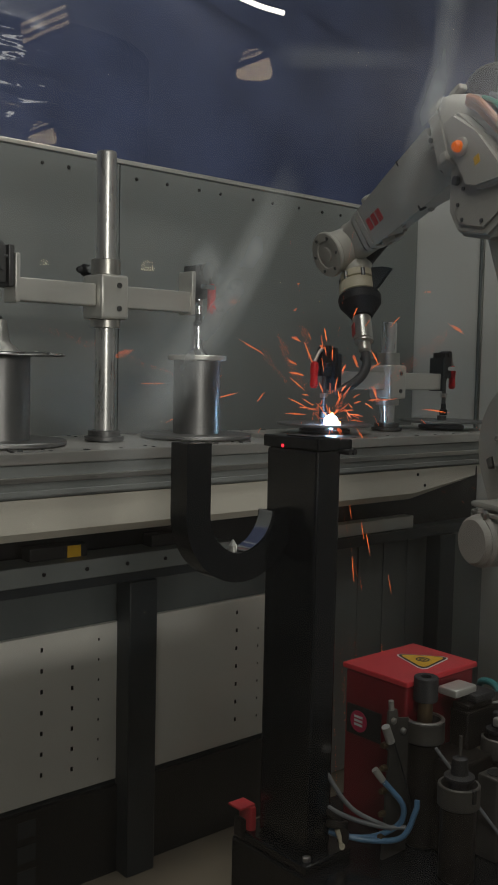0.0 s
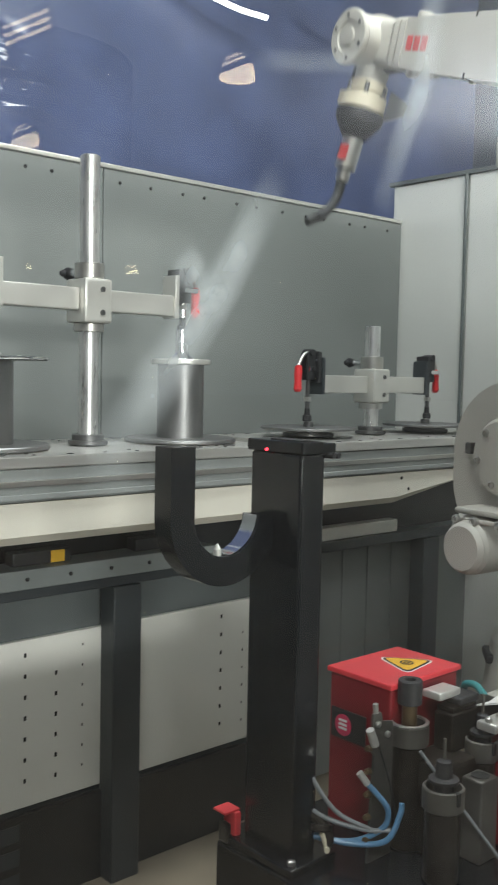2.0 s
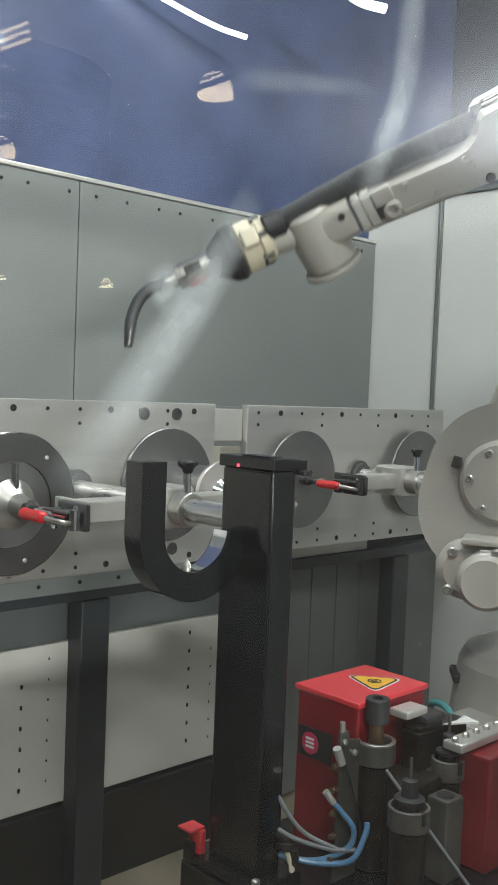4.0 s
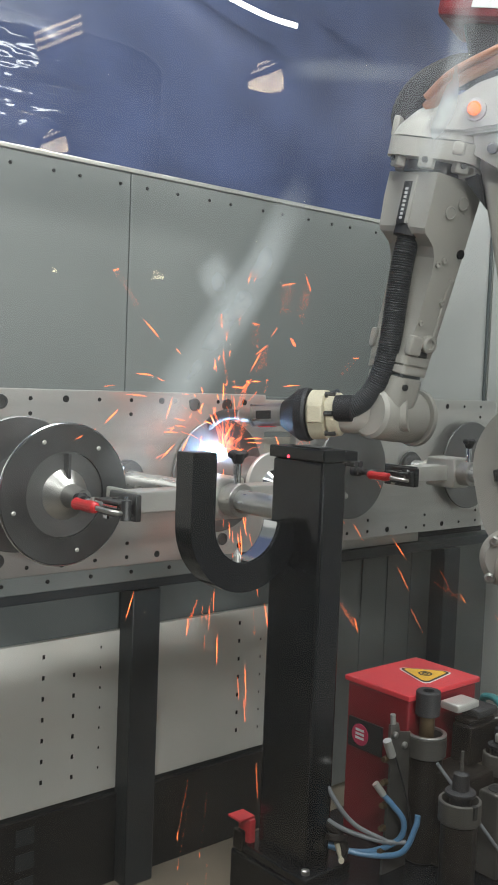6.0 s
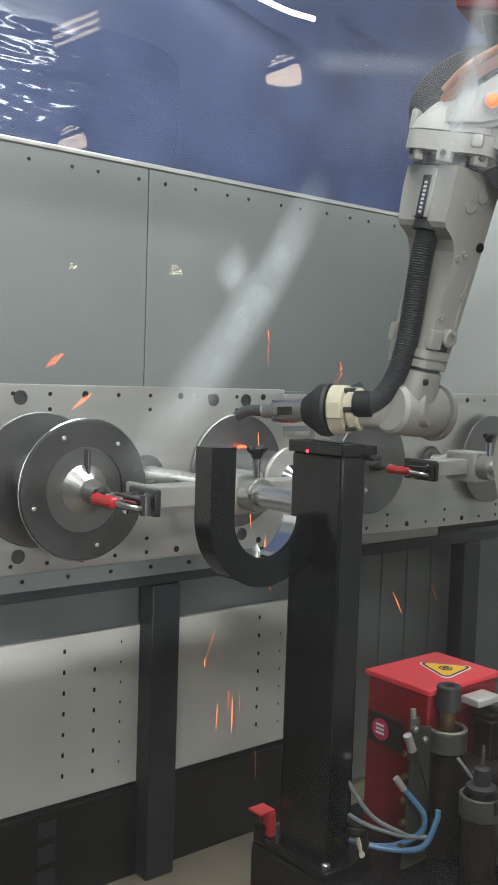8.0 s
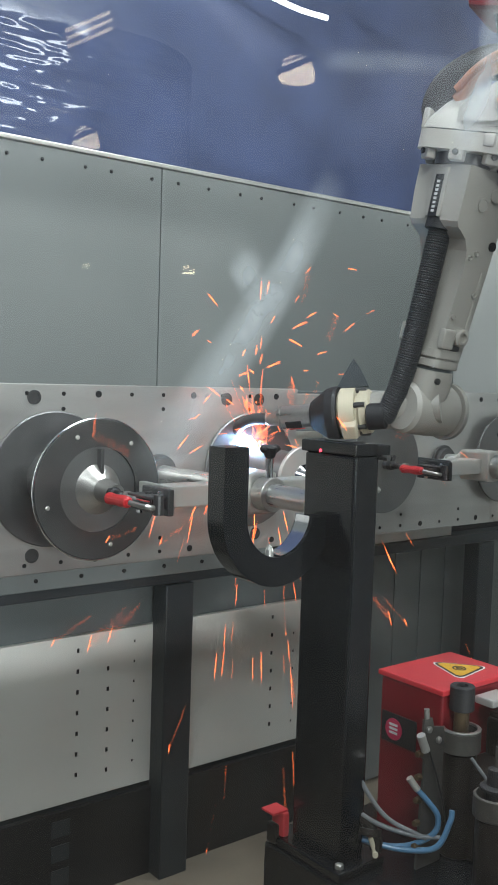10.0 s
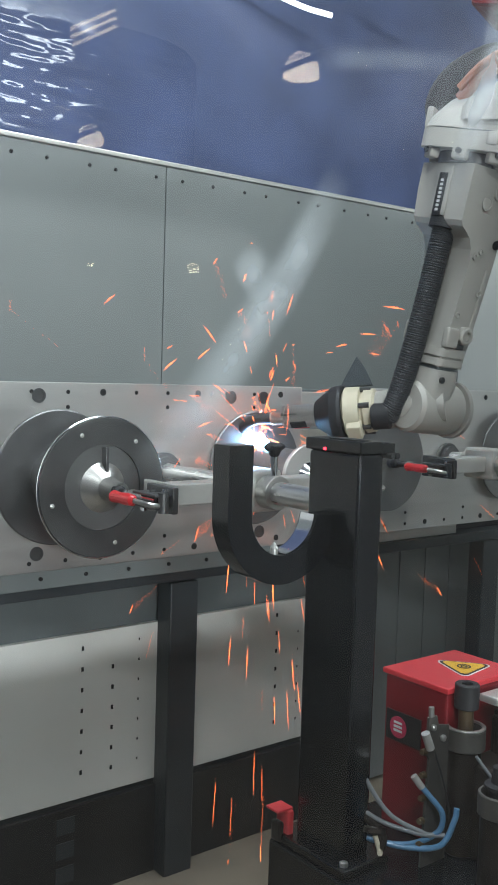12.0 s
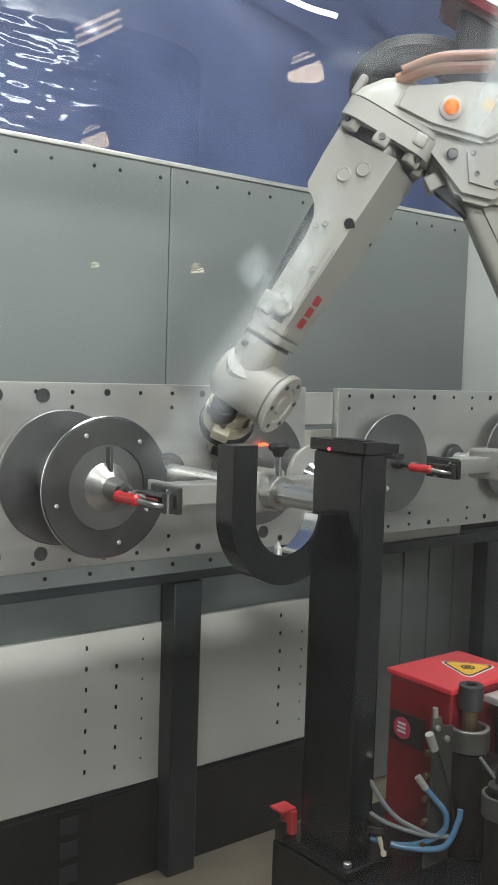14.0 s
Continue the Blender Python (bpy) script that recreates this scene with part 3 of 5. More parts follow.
def bm_new_clamp(x, side, z_arm):
    bm = bm_new()
    for y in (-0.018, 0.010):
        box(bm, x - 0.022, x + 0.020, y, y + 0.006, z_arm - 0.01, z_arm + 0.085, 0.002)
    box(bm, x - side * 0.030 - 0.008, x - side * 0.030 + 0.008, -0.03, 0.03, z_arm - 0.02, z_arm + 0.09, 0.003)
    rod(bm, (x, -0.025, z_arm + 0.085), (x, 0.02, z_arm + 0.085), 0.012, seg=14)
    rod(bm, (x + 0.008, -0.025, z_arm + 0.03), (x + 0.008, 0.02, z_arm + 0.03), 0.008, seg=12)
    return bm


def clamp_stand(x, height, zb, z_tips, dark):
    """A chrome column with a clamping cross-arm at height zb over the plate."""
    s = thing("clamp_stand", pose(0, 2.36, 1.31), "chrome column with aluminium cross-arm and toggle clamps", "clamp stand", "clamp stands on the fixture table")
    z = 0.083
    part("foot_flange", lathe(bm_new(), [(0.055, z), (0.057, z + 0.002), (0.057, z + 0.012), (0.046, z + 0.013), (0.046, z + 0.028), (0.038, z + 0.030)], pose(x, 0, 0), 36), M_DARKSTEEL, s, "dark bolted foot flange")
    part("column", lathe(bm_new(), [(0.028, z + 0.03), (0.028, z + height - 0.003), (0.025, z + height)], pose(x, 0, 0), 36), M_GROUND, s)
    part("clamp_block", box(bm_new(), x - 0.046, x + 0.046, -0.052, 0.052, zb, zb + 0.125, 0.008), M_ALU, s)
    part("collar", ring(bm_new(), (x, 0, zb + 0.1255), (0, 0, 1), 0.0285, 0.042, 0.045, 40), M_STEEL, s)
    part("collar", ring(bm_new(), (x, 0, zb - 0.024), (0, 0, 1), 0.0285, 0.043, 0.0235, 40), M_STEEL, s)
    for dz in (0.03, 0.095):
        part("socket_screw", lathe(bm_new(), [(0.008, 0), (0.008, 0.003), (0.0045, 0.003), (0.0045, 0.001)], pose(x + 0.012, -0.0522, zb + dz, 90), 14), M_DARKSTEEL, s)
    part("lever_stem", rod(bm_new(), (x, 0.0405, zb + 0.148), (x, 0.088, zb + 0.148), 0.010, seg=16), M_CHROME, s, "chrome knob stem")
    part("locking_knob", rod(bm_new(), (x, 0.0885, zb + 0.148), (x, 0.118, zb + 0.148), 0.013, 0.019, 18, 0.004), M_RUBBER, s, "black locking knob")
    part("knob_wing", loft_rod((x - 0.028, 0.112, zb + 0.148), (x + 0.028, 0.112, zb + 0.148), 0.011), M_RUBBER, s)
    for side in (-1, 1):
        a, b = sorted((x + side * 0.047, x + side * 0.285))
        part("cross_arm", box(bm_new(), a, b, -0.026, 0.026, zb + 0.035, zb + 0.098, 0.004), M_ALU, s)
        toggle_clamp(s, x + side * 0.338, side, zb + 0.09, z_tips[(side + 1) // 2], dark)
    return s


# ---- robot ----
ROBOT = Vector((2.277, 1.21, 0.0))
SHOULDER_Z, SHOULDER_X, UPPER, OFFSET, FORE = 1.405, 0.146, 0.891, 0.144, 0.788
TORCH_X, TORCH_Z = 0.60, -0.125
WELD_LOW = Vector((1.83, 2.26, 1.385))
WELD_DISC = Vector((2.36, 2.29, 1.435))


def view_frame(t):
    """Camera axes (right, up, towards the viewer) at t, from the path's rows."""
    rows = PATH
    i = max(k for k in range(len(rows)) if rows[k][0] <= t)
    j = min(i + 1, len(rows) - 1)
    f = 0 if i == j else (t - rows[i][0]) / (rows[j][0] - rows[i][0])
    y, p, r = [rows[i][k] + f * (rows[j][k] - rows[i][k]) for k in (1, 2, 3)]
    return pose(*EYE, 90 + p, r, HEADING + y)


def place(t, x, y, d):
    f = 441 / math.tan(radians(14.6))
    return view_frame(t) @ Vector(((x - 441) / f * d, (784 - y) / f * d, -d))


# seconds, wrist centre (across, down, distance), torch tip, hose side and torch bend in camera axes, torch spin
WRIST = [
    (0.0, (628, 436, 3.55), WELD_DISC, (0.75, 0.3, -0.6), (-1, 0, 0.2)),
    (0.6, (633, 435, 3.55), WELD_DISC + Vector((0.02, -0.01, 0.005)), (0.75, 0.3, -0.6), (-1, 0, 0.2)),
    (1.0, (638, 434, 3.55), WELD_DISC + Vector((0.05, 0, 0.02)), (0.75, 0.3, -0.6), (-1, 0, 0.2)),
    (1.2, (641, 432, 3.53), (0.05, -1.0, 0.0), (0.75, 0.3, -0.6), (-1, 0, 0.2)),
    (1.3, (676, 384, 3.38), (-0.08, -1.0, 0.0), (0.75, 0.3, -0.6), (-1, 0, 0.2)),
    (1.4, (694, 328, 3.26), (-0.12, -1.0, 0.0), (0.75, 0.25, -0.6), (-1, 0, 0.2)),
    (1.5, (678, 250, 3.22), (0.0, -1.0, 0.0), (0.75, 0.2, -0.6), (-1, 0, 0.2)),
    (1.7, (660, 206, 3.18), (-0.02, -1.0, 0.0), (0.75, 0.15, -0.6), (-1, 0, 0.2)),
    (1.9, (668, 126, 3.09), (-0.2, -1.0, 0.0), (0.7, 0.1, -0.7), (-1, 0, 0.2)),
    (2.0, (674, 80, 3.04), (-0.42, -1.0, 0.0), (0.7, 0.1, -0.7), (-0.6, 0, 0.8)),
    (2.2, (690, -24, 2.96), (-0.45, -1.0, 0.0), (0.6, 0.3, -0.8), (-1, 0, 0.2)),
    (2.8, (680, -60, 2.86), (-0.4, -1.0, 0.1), (0.3, 0.8, -0.5), (-1, -0.3, 0.2)),
    (3.5, (600, 120, 2.72), (-0.6, -0.9, 0.1), (-0.2, 0.9, 0.2), (-0.5, -0.8, 0.2)),
    (4.1, (550, 440, 2.62), (-0.9, -0.6, 0.0), (-0.3, 0.8, 0.5), (0, -1, 0)),
    (4.3, (545, 552, 2.66), (-0.9, -0.5, -0.1), (-0.4, 0.8, 0.5), (0, -1, 0)),
    (4.4, (590, 625, 2.70), (-0.95, -0.45, -0.2), (-0.6, 0.4, 0.6), (0, -1, 0)),
    (4.5, (598, 690, 2.74), (-1.0, -0.38, -0.25), (-0.8, 0.1, 0.6), (0, -1, 0)),
    (4.6, (605, 742, 2.72), WELD_LOW + Vector((-0.01, 0, 0)), (-0.85, 0, 0.6), (0, -1, 0)),
    (5.0, (622, 742, 2.72), WELD_LOW + Vector((-0.04, 0, 0)), (-0.85, 0, 0.6), (0, -1, 0)),
    (6.5, (694, 730, 2.69), WELD_LOW + Vector((-0.03, 0, 0)), (-0.85, 0, 0.6), (0, -1, 0)),
    (8.0, (714, 724, 2.69), WELD_LOW + Vector((0.0, 0, 0)), (-0.85, 0, 0.6), (0.1, -1, 0)),
    (10.5, (738, 722, 2.69), WELD_LOW + Vector((0.0, 0, 0)), (-0.85, 0, 0.6), (0.1, -0.8, -0.9)),
    (12.7, (751, 720, 2.69), WELD_LOW + Vector((0.03, 0, 0.01)), (-0.85, 0, 0.6), (0.1, -0.8, -0.9)),
    (12.8, (753, 712, 2.69), WELD_LOW + Vector((0.05, 0, 0.03)), (-0.85, 0, 0.6), (0.1, -0.8, -0.9)),
    (12.9, (730, 660, 2.74), (-0.9, -0.4, -0.2), (-0.8, 0.3, 0.6), (0.1, -1, 0.3)),
    (13.0, (672, 592, 2.70), (-0.9, -0.42, -0.1), (-0.5, 0.7, 0.5), (0, -1, 0.2)),
    (13.1, (575, 465, 2.58), (-0.8, -0.8, 0.0), (-0.3, 0.9, 0.3), (-0.2, -1, 0)),
    (13.2, (435, 392, 2.46), (-0.1, -1.0, -0.5), (-0.25, 0.9, -0.2), (-0.2, -0.6, -0.5)),
    (13.4, (350, 374, 2.38), (0.12, -0.7, -0.8), (-0.3, 0.85, -0.35), (0, -0.5, -0.7)),
    (13.5, (368, 470, 2.42), (0.1, -0.7, -0.7), (-0.5, 0.7, -0.3), (0, -0.5, -0.7)),
    (13.6, (400, 615, 2.48), (0.0, -0.6, -0.8), (-0.7, 0.5, -0.35), (0, -0.5, -0.7)),
    (13.7, (402, 655, 2.50), (0.0, -0.45, -0.75), (-0.78, 0.45, -0.35), (0.5, -0.6, -0.6)),
    (13.8, (424, 670, 2.50), (0.0, -0.45, -0.70), (-0.78, 0.45, -0.35), (0.5, -0.6, -0.6)),
    (14.0, (428, 671, 2.50), (0.0, -0.45, -0.70), (-0.78, 0.45, -0.35), (0.5, -0.6, -0.6)),
]


HOSE_LINKS, HOSE_LENGTH = 26, 0.53


def hose_poses(fore, torch):
    """Poses of the hose's links between the forearm and the torch, bowed so that the hose keeps its length."""
    a, ta = fore @ Vector((0.285, 0, 0.052)), fore.to_3x3() @ Vector((1, 0, 0.10))
    b, tb = torch @ Vector((0.085, 0.04, 0.015)), torch.to_3x3() @ Vector((0.95, 0, -0.3))

    def curve(g):
        pts = []
        for k in range(81):
            t = k / 80
            h = (2 * t ** 3 - 3 * t * t + 1, t ** 3 - 2 * t * t + t, 3 * t * t - 2 * t ** 3, t ** 3 - t * t)
            pts.append(a * h[0] + ta * (g * h[1]) + b * h[2] + tb * (g * 0.7 * h[3]))
        return pts, sum((q - p).length for p, q in zip(pts, pts[1:]))
    lo, hi = 0.2, 3.0
    for _ in range(24):
        mid = (lo + hi) / 2
        lo, hi = (mid, hi) if curve(mid)[1] < HOSE_LENGTH else (lo, mid)
    pts, total = curve(lo)
    out, run, k, ref = [], 0.0, 0, fore.to_3x3() @ Vector((0, 1, 0))
    for i in range(HOSE_LINKS):
        want = total * (i + 0.5) / HOSE_LINKS
        while k < 79 and run + (pts[k + 1] - pts[k]).length < want:
            run += (pts[k + 1] - pts[k]).length
            k += 1
        d = (pts[k + 1] - pts[k]).normalized()
        at = pts[k] + d * (want - run)
        y = (ref - d * ref.dot(d)).normalized()
        ref = y
        out.append(Matrix.Translation(at) @ Matrix((y.cross(d), y, d)).transposed().to_4x4())
    return out


def axes(x, z, origin):
    x = x.normalized()
    z = (z - x * z.dot(x)).normalized()
    y = z.cross(x)
    return Matrix.Translation(origin) @ Matrix((x, y, z)).transposed().to_4x4()


def robot_poses():
    """Rows for every moving link, in the robot's space."""
    rows = {k: [] for k in ("turret", "lower_arm", "elbow", "forearm", "torch")}
    for t, wr, tip, side, bend in WRIST:
        cam_r = view_frame(t).to_3x3()
        w = place(t, *wr)
        d = w - ROBOT
        r = math.hypot(d.x, d.y)
        yaw = math.atan2(d.y, d.x)
        u = Vector((d.x / r, d.y / r, 0))
        up = Vector((0, 0, 1))
        l2 = math.hypot(OFFSET, FORE)
        rr, zz = r - SHOULDER_X, w.z - SHOULDER_Z
        dist = min(math.hypot(rr, zz), (UPPER + l2) * 0.999)
        al = math.acos(max(-1, min(1, (UPPER ** 2 + dist ** 2 - l2 ** 2) / (2 * UPPER * dist))))
        an = math.atan2(zz, rr) + al
        e = ROBOT + u * (SHOULDER_X + UPPER * math.cos(an)) + up * (SHOULDER_Z + UPPER * math.sin(an))
        ew = w - e
        fa = math.atan2(ew.z, ew.dot(u)) - math.atan2(OFFSET, FORE)
        dd = u * math.cos(fa) + up * math.sin(fa)
        nn = u * -math.sin(fa) + up * math.cos(fa)
        a = e + nn * OFFSET
        s = ROBOT + u * SHOULDER_X + up * SHOULDER_Z
        rows["turret"].append((t, pose(0, 0, 0, 0, 0, math.degrees(yaw))))
        rows["lower_arm"].append((t, axes(e - s, u * -math.sin(an) + up * math.cos(an), s - ROBOT)))
        rows["elbow"].append((t, axes(dd, nn, e - ROBOT)))
        rows["forearm"].append((t, axes(dd, cam_r @ Vector(side), a - ROBOT)))
        q = (tip - w) if isinstance(tip, Vector) else cam_r @ Vector(tip)
        q.normalize()
        b = cam_r @ Vector(bend)
        b = (b - q * b.dot(q)).normalized()
        g = math.atan2(-TORCH_Z, TORCH_X)
        tx = q * math.cos(g) - b * math.sin(g)
        rows["torch"].append((t, axes(tx, -b, w - ROBOT)))
    return rows


def oblong(w, h, n=10):
    r = w / 2
    pts = []
    for k in range(n + 1):
        a = math.pi * k / n
        pts.append((r * math.cos(a), h / 2 - r + r * math.sin(a)))
    for k in range(n + 1):
        a = math.pi + math.pi * k / n
        pts.append((r * math.cos(a), -h / 2 + r + r * math.sin(a)))
    return pts


def build_robot():
    rb = thing("welding_robot", Matrix.Translation(ROBOT), "warm white six-axis welding robot with torch, on a pedestal", "robot")
    P = {}
    # pedestal and base
    bm = lathe(bm_new(), [(0.24, 0.0), (0.24, 0.03), (0.15, 0.035), (0.15, 0.60), (0.25, 0.605), (0.25, 0.64)], None, 40)
    part("pedestal", bm, M_FRAME, rb, "charcoal pedestal")
    bm = lathe(bm_new(), [(0.265, 0.645), (0.27, 0.655), (0.27, 0.72), (0.258, 0.82), (0.243, 0.93), (0.226, 0.962), (0.18, 0.98), (0.13, 0.983), (0.13, 0.99)], None, 48)
    box(bm, -0.36, -0.1, -0.11, 0.11, 0.67, 0.84, 0.02)
    part("base", bm, M_ROBOT, rb)
    part("base_slot", box(bm_new(), -0.05, 0.05, 0.238, 0.262, 0.875, 0.898, 0.006, pose(0, 0, 0, 0, 0, 40)), M_RUBBER, rb, "dark cable slot")
    part("bearing_neck", rod(bm_new(), (0, 0, 0.9905), (0, 0, 1.03), 0.11, seg=40, chamfer=0.004), M_FRAMEGREY, rb)
    # turret
    bm = lathe(bm_new(), [(0.12, 1.032), (0.125, 1.04), (0.125, 1.13), (0.14, 1.17)], None, 44)
    loft(bm, [(-0.14, 0, 1.24, 0.18, 0.16, 0.05), (0.0, 0, 1.26, 0.2, 0.28, 0.06), (0.2, 0, 1.31, 0.19, 0.28, 0.06)])
    P["turret"] = part("turret", bm, M_ROBOT, rb)
    part("axis_motor", rod(bm_new(), (0.17, 0.09, 1.177), (0.17, 0.285, 1.177), 0.07, seg=36, chamfer=0.008), M_ROBOT, P["turret"])
    part("axis_motor_cap", rod(bm_new(), (0.17, 0.2855, 1.177), (0.17, 0.305, 1.177), 0.066, 0.062, 36, 0.006), M_ROBOT, P["turret"])
    part("gear_housing", rod(bm_new(), (0.222, 0.07, 1.19), (0.222, 0.225, 1.19), 0.074, seg=36, chamfer=0.02), M_ROBOT, P["turret"])
    part("motor_bracket", box(bm_new(), 0.02, 0.235, 0.13, 0.262, 1.258, 1.274, 0.006), M_ROBOT, P["turret"])
    part("bracket_rail", box(bm_new(), 0.05, 0.19, 0.2635, 0.276, 1.240, 1.252, 0.004), M_ROBOT, P["turret"])
    for x, z in ((0.255, 1.235), (0.15, 1.246), (0.07, 1.246), (0.262, 1.142)):
        part("bracket_bolt", lathe(bm_new(), [(0.013, 0), (0.013, 0.008), (0.008, 0.012), (0.006, 0.008)], pose(x, 0.226 if x > 0.25 else 0.2765, z, -90), 16), M_STEEL, P["turret"])
    # lower arm: x runs from shoulder to elbow, -z to the front
    bm = loft(bm_new(), [(-0.12, 0, 0, 0.12, 0.16, 0.06), (0.0, 0, 0, 0.16, 0.28, 0.06), (0.18, 0, 0, 0.13, 0.19, 0.03), (0.45, 0, 0, 0.105, 0.135, 0.022), (0.78, 0, 0, 0.10, 0.115, 0.022), (0.88, 0, 0, 0.11, 0.13, 0.04), (0.95, 0, 0, 0.10, 0.10, 0.04)])
    P["lower_arm"] = part("lower_arm", bm, M_ROBOT, rb)
    low = P["lower_arm"]
    bm = bm_new()
    turn = Matrix.Translation((-0.03, 0, 0)) @ pose(0, 0, 0, 0, 90, 0)
    prism(bm, oblong(0.375, 0.45, 24), 0.085, 0.162, turn)
    bmesh.ops.bevel(bm, geom=[e for e in bm.edges if e.calc_face_angle(0) > 1], offset=0.024, segments=4, affect="EDGES")
    part("shoulder_cover", bm, M_ROBOT, low)
    part("shoulder_boss", lathe(bm_new(), [(0.104, 0), (0.104, 0.012), (0.092, 0.03), (0.05, 0.034)], pose(0, 0.1625, 0, -90), 40), M_ROBOT, low)
    for k in range(6):
        a = 0.35 + k * math.pi / 3
        part("cover_screw", lathe(bm_new(), [(0.010, 0), (0.010, 0.008), (0.006, 0.010), (0.005, 0.006)], pose(0.078 * math.cos(a), 0.1905, 0.078 * math.sin(a), -90), 14), M_STEEL, low)
    part("boss_plate", box(bm_new(), 0.0, 0.03, 0.1625, 0.185, -0.13, -0.107, 0.003), M_DARKSTEEL, low, "dark index plate")
    part("arm_stop", prism(bm_new(), [(0.70, -0.0595), (0.80, -0.0665), (0.815, -0.095), (0.79, -0.10)], 0.0, 0.045), M_RUBBER, low, "black rubber arm stop")
    part("stop_bracket", box(bm_new(), 0.795, 0.835, -0.01, 0.055, -0.115, -0.067, 0.006), M_ROBOT, low)
    part("arm_groove", box(bm_new(), 0.30, 0.74, 0.0505, 0.056, -0.02, 0.02, 0.003), M_ROBOT, low)
    # elbow casting: x along the forearm, z towards the forearm's axis
    outline = [(0.045, 0.165), (-0.02, 0.168), (-0.10, 0.045), (-0.185, -0.115), (-0.19, -0.22), (-0.02, -0.25), (0.11, -0.17), (0.135, -0.085), (0.085, 0.0), (0.045, 0.055)]
    bm = prism(bm_new(), outline, -0.135, 0.096)
    bmesh.ops.bevel(bm, geom=list(bm.edges), offset=0.016, segments=3, affect="EDGES")
    P["elbow"] = part("elbow", bm, M_ROBOT, rb)
    el = P["elbow"]
    bm = prism(bm_new(), [(0.040, 0.160), (-0.02, 0.163), (-0.097, 0.045), (-0.180, -0.112), (-0.182, -0.150), (-0.045, -0.108), (0.0, -0.078), (0.034, 0.058)], 0.05, 0.128)
    bmesh.ops.bevel(bm, geom=list(bm.edges), offset=0.012, segments=3, affect="EDGES")
    part("lamp_housing", bm, M_ROBOT, el)
    part("elbow_cap", lathe(bm_new(), [(0.095, 0), (0.095, 0.012), (0.07, 0.02)], pose(0, -0.1355, 0, 90), 32), M_ROBOT, el)
    part("side_cover", prism(bm_new(), [(-0.045, -0.055), (-0.14, -0.12), (-0.145, -0.19), (-0.02, -0.21), (0.075, -0.15), (0.09, -0.09), (0.03, -0.045)], 0.0965, 0.104), M_ROBOT, el)
    for x, z in ((-0.12, -0.180), (-0.02, -0.19), (0.06, -0.145), (0.065, -0.095), (0.028, -0.062)):
        part("cover_screw", lathe(bm_new(), [(0.006, 0), (0.006, 0.004), (0.003, 0.003)], pose(x, 0.1042, z, -90), 14), M_DARKSTEEL, el)
    part("oil_plug", lathe(bm_new(), [(0.014, 0), (0.014, 0.012), (0.010, 0.014)], pose(0.055, 0.097, -0.02, -90), 18), M_DARKSTEEL, el)
    part("caution_label", box(bm_new(), -0.09, -0.065, 0.1285, 0.1295, -0.045, -0.02, 0), M_YELLOW, el, "small faded yellow caution label")
    # round gearbox of the fourth axis, in tiers up to the joint
    part("joint_dome", loft(bm_new(), [(-0.06, 0, 0.150, 0.10, 0.09, 0.04), (-0.03, 0, OFFSET + 0.005, 0.17, 0.16, 0.06), (0.02, 0, OFFSET, 0.225, 0.225, 0.05), (0.048, 0, OFFSET, 0.236, 0.238, 0.045)]), M_ROBOT, el)
    part("joint_flange", loft(bm_new(), [(0.052, 0, OFFSET, 0.242, 0.244, 0.045), (0.10, 0, OFFSET, 0.242, 0.244, 0.045)]), M_ROBOT, el)
    part("flange_groove", loft(bm_new(), [(0.0482, 0, OFFSET, 0.228, 0.230, 0.045), (0.0518, 0, OFFSET, 0.228, 0.230, 0.045)]), M_FRAMEGREY, el)
    part("joint_seal", lathe(bm_new(), [(0.092, 0.1002), (0.092, 0.130)], pose(0, 0, OFFSET, 0, 90, 0), 36), M_DARKSTEEL, el)
    for k in range(8):
        a = math.pi / 4 * k
        r = 0.104 if k % 2 == 0 else 0.120
        m = pose(0, 0, OFFSET) @ pose(0, 0, 0, math.degrees(a), 0, 0)
        part("flange_lug", box(bm_new(), 0.085, 0.126, -0.021, 0.021, r - 0.012, r + 0.016, 0.006, m), M_ROBOT, el)
        part("flange_bolt", rod(bm_new(), m @ Vector((0.106, 0, r + 0.0162)), m @ Vector((0.106, 0, r + 0.023)), 0.008, seg=12), M_DARKSTEEL, el)
    part("casting_lug", box(bm_new(), 0.05, 0.085, 0.085, 0.128, 0.045, 0.078, 0.008), M_ROBOT, el)
    for a, b in ((-0.075, -0.02), (0.02, 0.075)):
        part("cable_lug", box(bm_new(), -0.01, 0.045, a, b, 0.255, 0.275, 0.006), M_ROBOT, el)
    lamp = part("signal_lamp", lathe(bm_new(), [(0.028, 0), (0.028, 0.008), (0.023, 0.010)], pose(-0.028, 0.1285, 0.038, -90), 28), M_ROBOT, el)
    part("signal_lens", lathe(bm_new(), [(0.0165, 0.0105), (0.0172, 0.020), (0.012, 0.029), (0.005, 0.032)], pose(-0.028, 0.1285, 0.038, -90), 24), M_ORANGE, lamp, "glowing orange lens")
    bm = hose(bm_new(), [(0.03, 0.0, 0.235), (-0.03, 0.0, 0.265), (-0.10, 0.0, 0.235), (-0.15, 0.0, 0.155), (-0.165, -0.01, 0.06), (-0.22, -0.02, -0.04)], 0.047, 10, 16, 0.012)
    part("cable_boot", bm, M_RUBBER, el, "black rubber cable sleeve")
